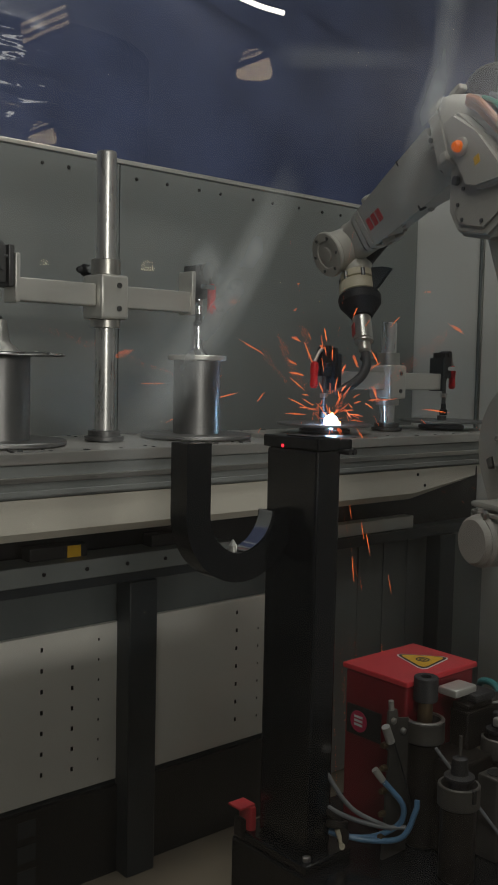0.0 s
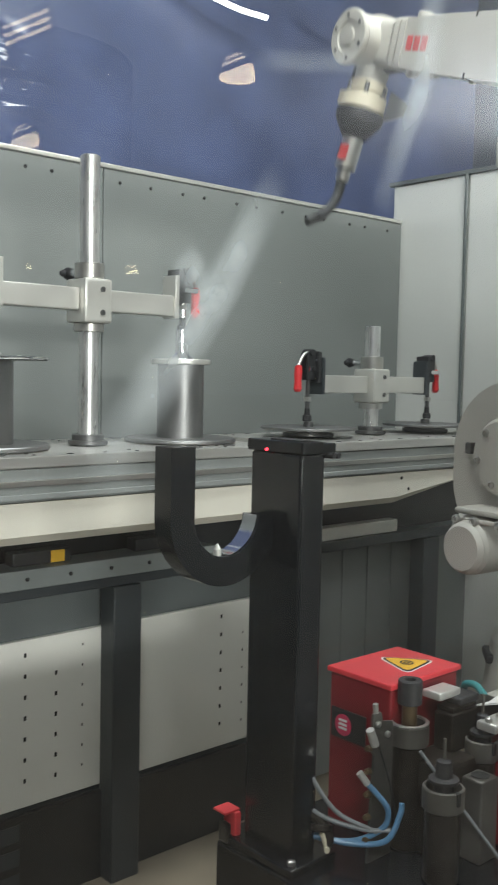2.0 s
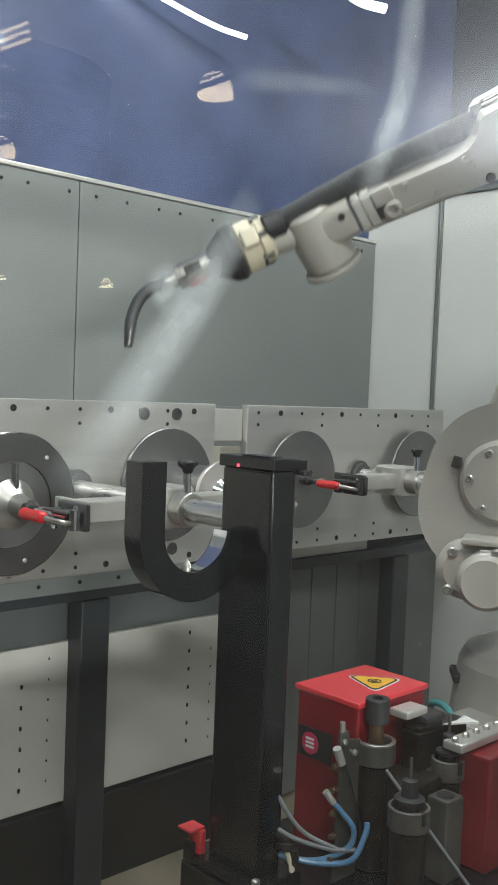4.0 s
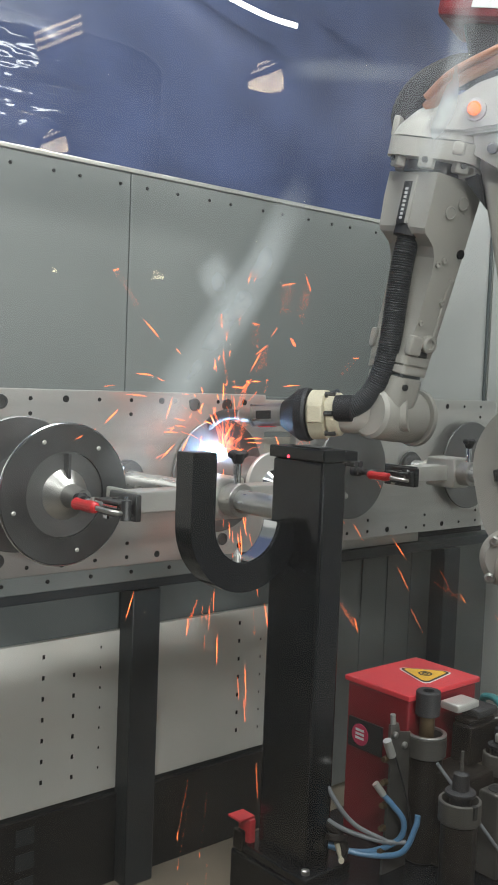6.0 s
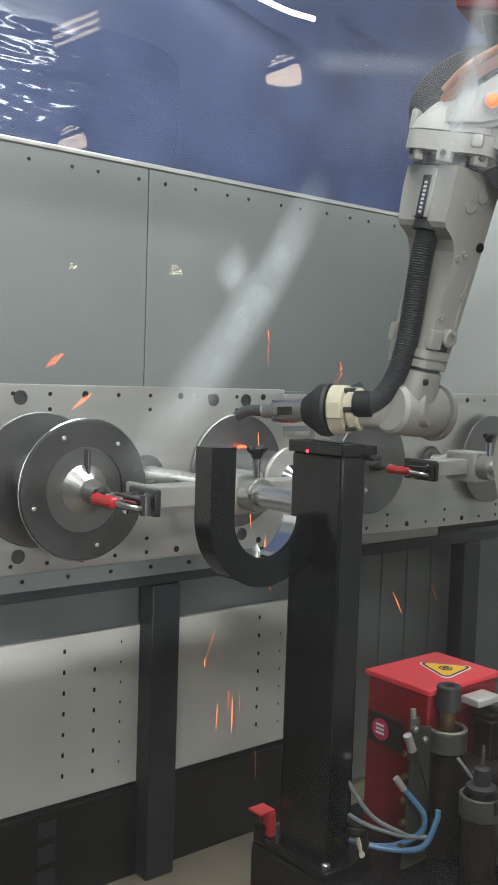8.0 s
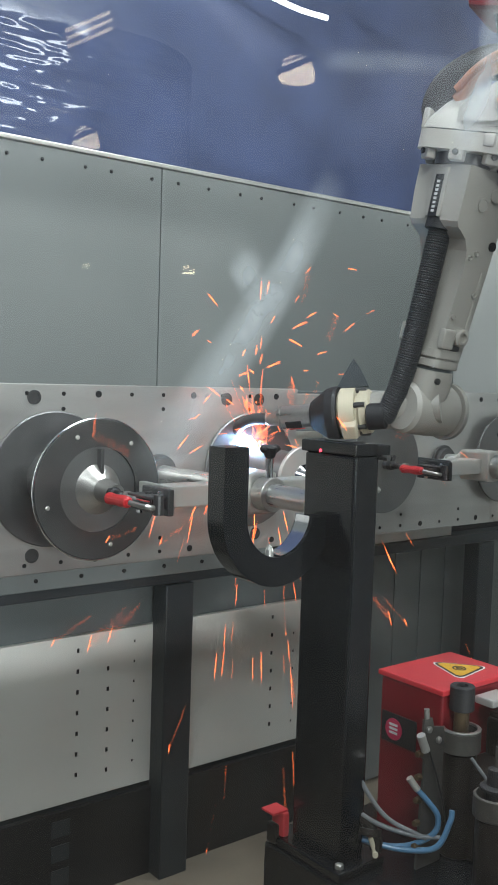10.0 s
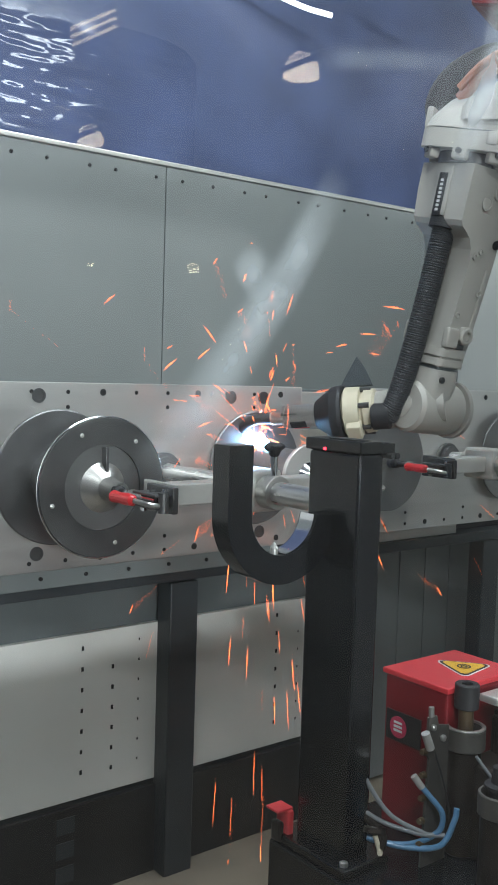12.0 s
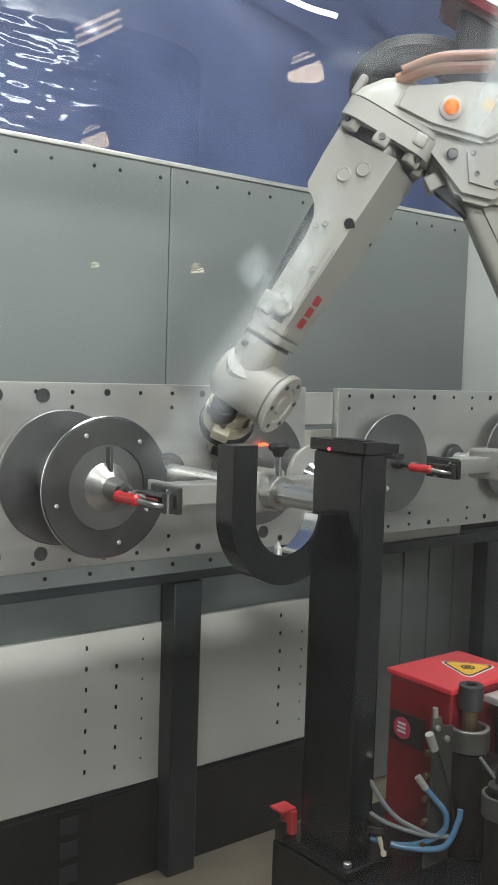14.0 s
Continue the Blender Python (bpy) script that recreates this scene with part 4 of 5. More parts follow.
    for k, (mt, r) in enumerate(((M_COPPER, 0.017), (M_GREENHOSE, 0.007), (M_GREYHOSE, 0.009), (M_COPPER, 0.011))):
        dx, dy = (0, -0.032, -0.05, -0.022)[k], (0.07, 0.045, 0.03, 0.09)[k]
        bm = hose(bm_new(), [(-0.035 + dx, dy, 0.19), (-0.095 + dx, dy + 0.02, 0.13), (-0.155 + dx, dy + 0.03, 0.03), (-0.225 + dx, dy + 0.03, -0.10), (-0.29 + dx, dy + 0.02, -0.27), (-0.30 + dx, dy - 0.04, -0.42)], r, 8, 12)
        part("cable", bm, mt, el)
    feeder = part("wire_feeder", box(bm_new(), -0.47, -0.262, -0.13, 0.10, -0.05, 0.215, 0.02), M_RED_SHADED, el, "red wire feeder box")
    part("feeder_mount", loft(bm_new(), [(-0.261, -0.01, 0.08, 0.13, 0.15, 0.03), (-0.19, -0.01, 0.065, 0.12, 0.12, 0.03), (-0.10, -0.01, 0.06, 0.11, 0.10, 0.03)]), M_RUBBER, el, "black feeder mount")
    part("feeder_plate", box(bm_new(), -0.34, -0.285, 0.1005, 0.104, 0.05, 0.12, 0.001), M_WHITE, feeder)
    # forearm: x along its axis from the joint to the wrist, z on the hose's side
    prof = [(0.133, -0.088), (0.133, 0.088), (0.20, 0.089), (0.278, 0.087), (0.292, 0.079), (0.302, 0.062), (0.318, 0.041), (0.345, 0.026), (0.39, 0.019), (0.52, 0.024), (0.665, 0.034), (0.665, -0.058), (0.40, -0.073)]
    bm = prism(bm_new(), prof, -1, 1)
    for v in bm.verts:
        v.co.y *= 0.094 - 0.026 * max(0.0, (v.co.x - 0.2) / 0.465)
    bmesh.ops.bevel(bm, geom=[e for e in bm.edges if e.calc_face_angle(0) > 0.6], offset=0.013, segments=4, affect="EDGES")
    P["forearm"] = part("forearm", bm, M_ROBOT, rb)
    fa = P["forearm"]

    def half(x):
        return 0.094 - 0.026 * max(0.0, (x - 0.2) / 0.465)
    # the wrist turns on a drum across the hose's plane
    part("wrist_neck", loft(bm_new(), [(0.674, 0, -0.012, 0.142, 0.102, 0.03), (0.72, 0, -0.012, 0.142, 0.108, 0.03), (0.775, 0, -0.012, 0.135, 0.11, 0.045)]), M_ROBOT, fa)
    part("wrist_drum", lathe(bm_new(), [(0.066, -0.120), (0.074, -0.112), (0.076, -0.05), (0.074, 0.045), (0.064, 0.055)], pose(FORE, 0, 0), 40), M_ROBOT, fa)
    part("wrist_cap", lathe(bm_new(), [(0.081, 0), (0.083, 0.003), (0.083, 0.013), (0.079, 0.017), (0.050, 0.017), (0.047, 0.012), (0.028, 0.012), (0.026, 0.018), (0.008, 0.019)], pose(FORE, 0, -0.1205, 180), 44), M_ROBOT, fa, "ribbed round wrist cap")
    for k in range(6):
        a = 0.3 + k * math.pi / 3
        part("cap_screw", lathe(bm_new(), [(0.006, 0), (0.006, 0.003), (0.003, 0.002)], pose(FORE + 0.064 * math.cos(a), 0.064 * math.sin(a), -0.1378, 180), 12), M_DARKSTEEL, fa)
    for k, (x0, x1) in enumerate(((0.613, 0.636), (0.642, 0.662))):
        part("wrist_collar", loft(bm_new(), [(x0, 0, -0.013, 0.153 - 0.003 * k, 0.106, 0.022), (x1, 0, -0.013, 0.151 - 0.003 * k, 0.106, 0.022)]), M_ROBOT, fa)
    part("collar_groove", loft(bm_new(), [(0.6655, 0, -0.012, 0.128, 0.088, 0.022), (0.6735, 0, -0.012, 0.128, 0.088, 0.022)]), M_FRAMEGREY, fa)
    for sy in (-1, 1):
        for x, z in ((0.222, 0.012), (0.190, -0.026)):
            part("round_plug", lathe(bm_new(), [(0.0185, 0), (0.0185, 0.003), (0.0155, 0.004), (0.014, 0.0025)], pose(x, sy * (half(x) + 0.0004), z, -90 * sy), 28), M_ROBOT, fa)
        for x, z in ((0.345, -0.012), (0.36, 0.008), (0.52, 0.012), (0.455, -0.045)):
            part("casting_screw", lathe(bm_new(), [(0.0085, 0), (0.0085, 0.006), (0.005, 0.006), (0.004, 0.003)], pose(x, sy * (half(x) + 0.0004), z, -90 * sy), 14), M_ROBOT, fa)
        part("edge_notch", rod(bm_new(), (0.318, sy * (half(0.318) - 0.014), -0.066), (0.318, sy * (half(0.318) + 0.0025), -0.066), 0.0125, seg=18), M_HOLE, fa, "dark drilled notch")
        part("lug", box(bm_new(), 0.555, 0.61, sy * 0.074 - 0.012, sy * 0.074 + 0.012, -0.008, 0.038, 0.007), M_ROBOT, fa)
        part("wrist_boss", lathe(bm_new(), [(0.025, 0), (0.025, 0.018), (0.019, 0.022), (0.013, 0.022), (0.012, 0.014)], pose(0.572, sy * 0.071, -0.03, -90 * sy), 26), M_ROBOT, fa)
        part("lug_recess", box(bm_new(), 0.592, 0.612, sy * 0.070 - 0.004, sy * 0.070 + 0.004, -0.045, -0.012, 0.003), M_DARKSTEEL, fa)
        part("casting_rib", loft(bm_new(), [(0.39, sy * (half(0.39) - 0.002), -0.06, 0.010, 0.016, 0.004), (0.55, sy * (half(0.55) - 0.002), -0.054, 0.010, 0.016, 0.004)]), M_ROBOT, fa)
        part("neck_screw", lathe(bm_new(), [(0.009, 0), (0.009, 0.006), (0.005, 0.007)], pose(0.70, sy * 0.0712, 0.012, -90 * sy), 14), M_DARKSTEEL, fa)
    for k in range(3):
        m = pose(0.585 - 0.034 * k, 0, -0.0625 - 0.0022 * k, 0, -3.2, 0)
        part("print_bar", box(bm_new(), -0.0135, 0.0135, -0.021, 0.021, -0.001, 0.0035, 0.001, m), M_LOGO, fa, "red printed mark")
    part("label_rib", box(bm_new(), 0.14, 0.27, -0.026, 0.026, 0.0885, 0.096, 0.004), M_ROBOT, fa)
    part("label_strip", box(bm_new(), 0.16, 0.272, -0.015, 0.015, 0.0962, 0.0976, 0.0005), M_INK, fa, "dark printed label strip")
    for k in range(8):
        part("print_bar", box(bm_new(), 0.176 + 0.011 * k, 0.183 + 0.011 * k, -0.0055, 0.0055, 0.0978, 0.0984, 0), M_WHITE, fa)
    part("hose_mouth", lathe(bm_new(), [(0.034, 0), (0.042, 0.004), (0.042, 0.03), (0.034, 0.032)], pose(0.272, 0, 0.052, 0, 84, 0), 28), M_RUBBER, fa, "black hose gland")
    # torch: x along the flange axis, the neck bends to -z
    bm = loft(bm_new(), [(-0.075, 0, 0, 0.092, 0.10, 0.045), (0.0, 0, 0, 0.10, 0.125, 0.05), (0.09, 0, 0, 0.094, 0.112, 0.045), (0.118, 0, 0, 0.10, 0.105, 0.05)])
    P["torch"] = part("torch", bm, M_ROBOT, rb, "welding torch with bent neck")
    to = P["torch"]
    tx = pose(0, 0, 0, 0, 90, 0)
    part("flange_adapter", lathe(bm_new(), [(0.054, 0.1185), (0.062, 0.124), (0.064, 0.15), (0.056, 0.152), (0.056, 0.160), (0.070, 0.162), (0.072, 0.205), (0.062, 0.212)], tx, 36), M_CREAM, to, "cream cast flange")
    for k in range(6):
        a = k * math.pi / 3
        part("flange_screw", rod(bm_new(), (0.130, 0.063 * math.cos(a), 0.063 * math.sin(a)), (0.161, 0.063 * math.cos(a), 0.063 * math.sin(a)), 0.008, seg=10), M_DARKSTEEL, to)
    part("adapter_block", box(bm_new(), 0.155, 0.20, 0.055, 0.088, -0.025, 0.025, 0.006), M_CREAM, to)
    part("collision_cone", lathe(bm_new(), [(0.076, 0.2125), (0.079, 0.222), (0.076, 0.245), (0.058, 0.27), (0.04, 0.296)], tx, 32), M_RUBBER, to, "black rubber bellows")
    part("torch_barrel", lathe(bm_new(), [(0.031, 0.2965), (0.034, 0.30), (0.034, 0.385), (0.030, 0.389), (0.035, 0.390), (0.035, 0.396), (0.022, 0.399), (0.022, 0.43), (0.018, 0.437)], tx, 28), M_STEEL, to)
    part("print_bar", box(bm_new(), 0.325, 0.372, -0.016, 0.016, -0.0365, -0.0335, 0.001), M_LOGO, to, "red printed mark")
    part("print_bar", box(bm_new(), 0.325, 0.372, 0.0335, 0.0365, -0.012, 0.012, 0.001), M_INK, to, "dark printed mark")
    part("neck", hose(bm_new(), [(0.437, 0, 0), (0.48, 0, 0.002), (0.52, 0, -0.014), (0.556, 0, -0.05), (0.574, 0, -0.08)], 0.0165, 8, 16), M_HOSE, to, "black gooseneck")
    part("gas_nozzle", rod(bm_new(), (0.571, 0, -0.074), (0.597, 0, -0.121), 0.0155, 0.012, 18, 0.002), M_DARKSTEEL, to, "sooty gas nozzle")
    part("hose_socket", lathe(bm_new(), [(0.034, 0), (0.038, 0.003), (0.038, 0.05), (0.03, 0.054)], pose(0.075, 0.04, 0.015, 0, 90, 0), 24), M_RUBBER, to, "black hose socket")
    m = pose(0.18, 0, 0, 62, 0, 0)
    part("cable_bracket", prism(bm_new(), [(-0.05, 0.075), (0.045, 0.075), (0.03, 0.105), (-0.005, 0.165), (-0.03, 0.125)], -0.006, 0.006, m), M_FRAME, to, "black triangular bracket plate")
    # dress hose: short corrugated links that follow one another from the forearm's gland to the torch
    prof, n = [], 4
    for k in range(n * 4 + 1):
        prof.append((0.0305 + 0.0016 * math.sin(2 * math.pi * k / 4), HOSE_LENGTH / HOSE_LINKS * (k / (4 * n) - 0.5) * 1.22))
    first = part("hose_link", lathe(bm_new(), prof, None, 20), M_HOSE, rb, "dark grey corrugated dress hose")
    P["hose"] = [first]
    for k in range(HOSE_LINKS - 1):
        ob = shared("hose_link", first.data, rb, Matrix.Identity(4))
        P["hose"].append(tagged(ob, "dark grey corrugated dress hose"))
    return rb, P


# ---- torch service station ----
def service_station():
    st = thing("torch_service_pillar", pose(1.325, 1.32, 0), "black rectangular steel pillar with curved sensor fork", "sensor pillar")
    part("pillar", box(bm_new(), 0, 0.068, 0, 0.147, 0.625, 1.447, 0.006), M_BLACK, st)
    cap = part("sensor_head", box(bm_new(), -0.004, 0.058, -0.006, 0.155, 1.4475, 1.472, 0.003), M_BLACK, st)
    part("head_slot", box(bm_new(), 0.01, 0.045, 0.02, 0.10, 1.4722, 1.4745, 0.001), M_RUBBER, cap)
    part("status_led", lathe(bm_new(), [(0.0035, 0), (0.003, 0.002)], pose(-0.0042, 0.095, 1.452, 0, -90), 10), M_LED, cap, "red status light")
    part("side_bracket", box(bm_new(), 0.0585, 0.10, 0.0, 0.05, 1.445, 1.468, 0.003), M_BLACK, st)
    for x in (0.082, 0.096):
        part("bracket_knob", rod(bm_new(), (x, -0.012, 1.443), (x, 0.02, 1.443), 0.006, seg=14), M_RUBBER, st)
    # fork: half ring with a vertical arm, in the plane across the pillar
    bm, pts_o, pts_i, c, ro, ri = bm_new(), [], [], (-0.122, 1.33), 0.140, 0.083
    for k in range(25):
        a = math.pi + math.pi * k / 24 * 0.97
        pts_o.append((c[0] + ro * math.cos(a), c[1] + ro * math.sin(a)))
        pts_i.append((c[0] + ri * math.cos(a), c[1] + ri * math.sin(a)))
    prism(bm, [(c[0] - ro, 1.465)] + pts_o + pts_i[::-1] + [(c[0] - ri, 1.465)], 0.075, 0.125)
    fork = part("sensor_fork", bm, M_BLACK, st)
    part("fork_liner", prism(bm_new(), [(x * 0.988 + c[0] * 0.012, z * 0.988 + c[1] * 0.012) for x, z in pts_i[13:]] + [(x * 0.965 + c[0] * 0.035, z * 0.965 + c[1] * 0.035) for x, z in pts_i[13:][::-1]], 0.08, 0.12), M_CHROME, fork, "polished inner face")
    part("fork_pin", lathe(bm_new(), [(0.008, 0), (0.008, 0.012), (0.001, 0.024)], pose(c[0] - 0.005, 0.10, c[1] - ri), 14), M_ALU, fork)
    base = part("pillar_foot", box(bm_new(), -0.03, 0.10, -0.03, 0.19, 0.605, 0.6245, 0.004), M_BLACK, st)
    part("foot_bolt", lathe(bm_new(), [(0.009, 0), (0.009, 0.008), (0.005, 0.01)], pose(-0.012, -0.012, 0.6247), 6), M_STEEL, base)
    part("cabinet", box(bm_new(), -0.035, 0.60, -0.36, 0.195, 0.0, 0.604, 0.006), M_BLACK, st, "black equipment cabinet")
    part("stop_tab", box(bm_new(), -0.045, -0.003, 0.155, 0.195, 0.675, 0.680, 0.001), M_REDTOP, st)
    part("stop_tab", box(bm_new(), -0.02, -0.003, 0.150, 0.19, 0.606, 0.675, 0.004), M_REDTOP, st)
    part("tab_bracket", box(bm_new(), -0.035, -0.021, 0.16, 0.19, 0.606, 0.65, 0.005), M_OILY, st)

    rb = thing("red_cleaner_box", pose(1.555, 1.265, 0.604), "red powder-coated torch cleaner box with warning triangle", "torch cleaner")
    # housing colour carries its shade, the lid above stays bright
    body = part("housing", box(bm_new(), 0.0, 0.235, 0.0, 0.175, 0.0, 0.338, 0.006), M_RED_SHADED, rb)
    lid = part("lid", box(bm_new(), -0.006, 0.241, -0.006, 0.181, 0.3385, 0.351, 0.003), M_REDTOP, rb, "red lid, kept brighter than the shade-darkened housing")
    m = pose(0.145, 0.075, 0.3513)

    def tri(r, z0, z1):
        bm = bm_new()
        n = []
        for k in range(3):
            for da in (-0.16, 0.0, 0.16):
                a = radians(100 + 120 * k) + da
                rr = r * (1.0 if da == 0 else 0.93)
                n.append((rr * math.cos(a), rr * math.sin(a)))
        a, b = [bm.verts.new(m @ Vector((x, y, z0))) for x, y in n], [bm.verts.new(m @ Vector((x, y, z1))) for x, y in n]
        for k in range(len(n)):
            bm.faces.new((a[k], a[(k + 1) % len(n)], b[(k + 1) % len(n)], b[k]))
        bm.faces.new(b), bm.faces.new(a[::-1])
        return bm
    sign = part("warning_triangle", tri(0.066, 0, 0.0008), M_WHITE, lid, "yellow warning triangle sticker")
    part("triangle_border", tri(0.061, 0.001, 0.0014), M_INK, lid)
    part("triangle_field", tri(0.053, 0.0016, 0.002), M_YELLOW, lid)
    part("triangle_symbol", ring(bm_new(), (0.145, 0.075, 0.3535), (0, 0, 1), 0.012, 0.016, 0.0006, 20), M_INK, lid)
    part("triangle_symbol", ring(bm_new(), (0.145, 0.075, 0.3535), (0, 0, 1), 0.004, 0.008, 0.0006, 16), M_INK, lid)
    plate = part("badge_plate", box(bm_new(), -0.004, -0.0005, 0.065, 0.165, 0.195, 0.262, 0.001), M_INK, body)
    part("badge", lathe(bm_new(), [(0.024, 0), (0.024, 0.0015)], pose(-0.0042, 0.128, 0.228, 0, -90, 0), 28), M_BADGE, body, "round pink-red badge")
    for k in range(3):
        part("badge_bar", box(bm_new(), -0.0068, -0.0059, 0.116, 0.140, 0.218 + 0.009 * k, 0.223 + 0.009 * k, 0), M_WHITE, body)

    # reamer: two turned spindles with ring cups on a bracket
    rm = thing("reamer_unit", pose(1.60, 1.20, 0.604), "oily dark reamer unit with steel ring cups", "torch reamer")
    part("body_block", box(bm_new(), -0.02, 0.10, -0.06, 0.045, 0.0, 0.20, 0.008), M_OILY, rm)
    part("spindle_body", rod(bm_new(), (-0.012, 0.04, 0.0), (-0.012, 0.04, 0.225), 0.036, seg=32, chamfer=0.004), M_OILY, rm)
    part("ring_cup", ring(bm_new(), (-0.012, 0.04, 0.2255), (0, 0, 1), 0.034, 0.0425, 0.044, 36), M_WORN, rm, "worn steel ring cup with a bright rim")
    part("cup_rim", ring(bm_new(), (-0.012, 0.04, 0.2697), (0, 0, 1), 0.0345, 0.0425, 0.004, 36), M_STEEL, rm)
    part("cutter_shaft", rod(bm_new(), (-0.012, 0.04, 0.2255), (-0.012, 0.04, 0.31), 0.016, seg=20), M_BRASS, rm)
    part("bushing", ring(bm_new(), (-0.012, 0.04, 0.3105), (0, 0, 1), 0.012, 0.026, 0.052, 30), M_RUBBER, rm, "black bushing")
    for dx, dy, h, r in ((-0.072, -0.097, 0.150, 0.042), (0.125, -0.05, 0.185, 0.036)):
        part("spindle_body", rod(bm_new(), (dx, dy, 0.0), (dx, dy, h), r * 0.85, seg=28, chamfer=0.004), M_OILY, rm)
        cup = part("ring_cup", ring(bm_new(), (dx, dy, h), (0, 0, 1), r * 0.86, r, 0.044, 36), M_WORN, rm, "worn steel ring cup with a slot")
        part("cup_slot", box(bm_new(), dx - 0.012, dx - 0.002, dy - r - 0.002, dy - r + 0.008, h + 0.018, h + 0.0445, 0.001), M_HOLE, cup)
        part("cutter_head", lathe(bm_new(), [(r * 0.5, h), (r * 0.5, h + 0.05), (r * 0.72, h + 0.054), (r * 0.72, h + 0.060), (r * 0.42, h + 0.064), (r * 0.36, h + 0.095), (0.006, h + 0.099)], pose(dx, dy, 0), 24), M_RUBBER, rm, "black cutter head")
        part("cutter_shaft", rod(bm_new(), (dx, dy, h + 0.098), (dx, dy, h + 0.14), 0.0035, seg=10), M_WORN, rm)
    blk = part("guide_block", box(bm_new(), 0.034, 0.094, -0.116, -0.064, 0.0, 0.176, 0.005), M_WORN, rm, "grey steel block with a bore")
    part("bore", lathe(bm_new(), [(0.019, 0), (0.019, 0.0012), (0.016, 0.0004)], pose(0.064, -0.090, 0.1762), 24), M_HOLE, blk)
    part("white_tab", prism(bm_new(), [(0.15, 0.016), (0.226, 0.058), (0.236, 0.012), (0.19, 0.022)], 0.0, 0.004, pose(0, 0, 0.2845, 90)), M_WHITE, rm, "bent white sheet tab")
    for k, z in enumerate((0.30, 0.285)):
        part("air_cylinder", box(bm_new(), 0.040 + 0.045 * k, 0.115 + 0.04 * k, 0.0 - 0.02 * k, 0.05 - 0.02 * k, z + 0.012, z + 0.03, 0.005), M_ALU if k == 0 else M_RUBBER, rm)
    part("support_arm", box(bm_new(), 0.06, 0.24, -0.02, 0.03, 0.2005, 0.284, 0.005), M_OILY, rm)
    part("cylinder_seat", box(bm_new(), 0.065, 0.15, -0.015, 0.028, 0.2845, 0.2965, 0.003), M_OILY, rm)
    part("valve_block", box(bm_new(), 0.10, 0.30, -0.10, -0.05, 0.255, 0.275, 0.005), M_ALU, rm)
    part("red_valve_panel", box(bm_new(), 0.14, 0.32, -0.145, -0.06, 0.0, 0.25, 0.006), M_RED_SHADED, rm, "red side panel in the shade-darkened red")
    for k in range(5):
        part("hex_bolt", lathe(bm_new(), [(0.008, 0), (0.008, 0.008), (0.004, 0.011)], pose(0.11 + 0.04 * k, -0.075, 0.2755), 6), M_STEEL, rm)
    part("side_plate", prism(bm_new(), [(-0.135, 0.0), (-0.062, 0.0), (-0.066, 0.285), (-0.098, 0.292), (-0.104, 0.312), (-0.128, 0.312), (-0.131, 0.235), (-0.122, 0.225)], 0.040, 0.046), M_WORN, rm, "worn steel bracket plate")
    for k in range(5):
        part("plate_screw", rod(bm_new(), (-0.1325, 0.043, 0.05 + 0.048 * k), (-0.146, 0.041, 0.052 + 0.048 * k), 0.0075, 0.006, 12, 0.001), M_BRASS, rm, "tarnished brass fitting")
    for x, z in ((-0.085, 0.262), (-0.116, 0.29)):
        part("plate_bolt", lathe(bm_new(), [(0.007, 0), (0.007, 0.005), (0.004, 0.007)], pose(x, 0.0398, z, 90), 12), M_STEEL, rm)
    part("thin_wire", hose(bm_new(), [(-0.122, 0.03, 0.25), (-0.10, 0.025, 0.19), (-0.08, 0.02, 0.12), (-0.07, 0.02, 0.06)], 0.002, 6, 8), M_INK, rm)
    part("air_fitting", rod(bm_new(), (-0.143, 0.036, 0.285), (-0.128, 0.034, 0.250), 0.009, seg=12), M_ALU, rm)
    part("air_fitting", rod(bm_new(), (-0.118, 0.043, 0.3125), (-0.120, 0.043, 0.332), 0.006, seg=12), M_STEEL, rm)
    part("wire_rod", rod(bm_new(), (-0.05, -0.02, 0.235), (0.06, -0.16, 0.01), 0.0035, seg=8), M_GREYHOSE, rm)

    hs = thing("air_hoses", pose(0, 0, 0.604 + 0.0349) @ Matrix.Scale(0.965, 4), "blue and grey air hoses coiled on the cabinet", "air hose")
    part("blue_hose", hose(bm_new(), [(1.42, 1.40, 0.03), (1.46, 1.355, 0.010), (1.505, 1.305, 0.012), (1.54, 1.262, 0.045), (1.545, 1.255, 0.085), (1.525, 1.27, 0.12), (1.512, 1.285, 0.14)], 0.0062, 8, 12), M_BLUEHOSE, hs)
    part("blue_hose", hose(bm_new(), [(1.44, 1.37, 0.02), (1.49, 1.31, 0.008), (1.535, 1.25, 0.022), (1.56, 1.235, 0.075), (1.566, 1.235, 0.10)], 0.0062, 8, 12), M_BLUEHOSE, hs)
    part("grey_hose", hose(bm_new(), [(1.42, 1.385, 0.19), (1.44, 1.365, 0.13), (1.475, 1.33, 0.07), (1.53, 1.27, 0.035)], 0.005, 8, 12), M_GREYHOSE, hs)
    part("grey_hose", hose(bm_new(), [(1.41, 1.40, 0.10), (1.455, 1.35, 0.06), (1.51, 1.29, 0.04), (1.55, 1.25, 0.04)], 0.005, 8, 12), M_GREYHOSE, hs)
    part("hose_fitting", rod(bm_new(), (1.512, 1.285, 0.14), (1.498, 1.297, 0.165), 0.0075, seg=12), M_ALU, hs)
    part("hose_coupling", hose(bm_new(), [(1.43, 1.385, 0.075), (1.45, 1.36, 0.05), (1.46, 1.345, 0.02), (1.455, 1.345, 0.0)], 0.012, 6, 12), M_OILY, hs)
    part("hose_joint", ring(bm_new(), (1.45, 1.36, 0.03), (0.3, 0.2, 1), 0.018, 0.026, 0.014, 20), M_OILY, hs)
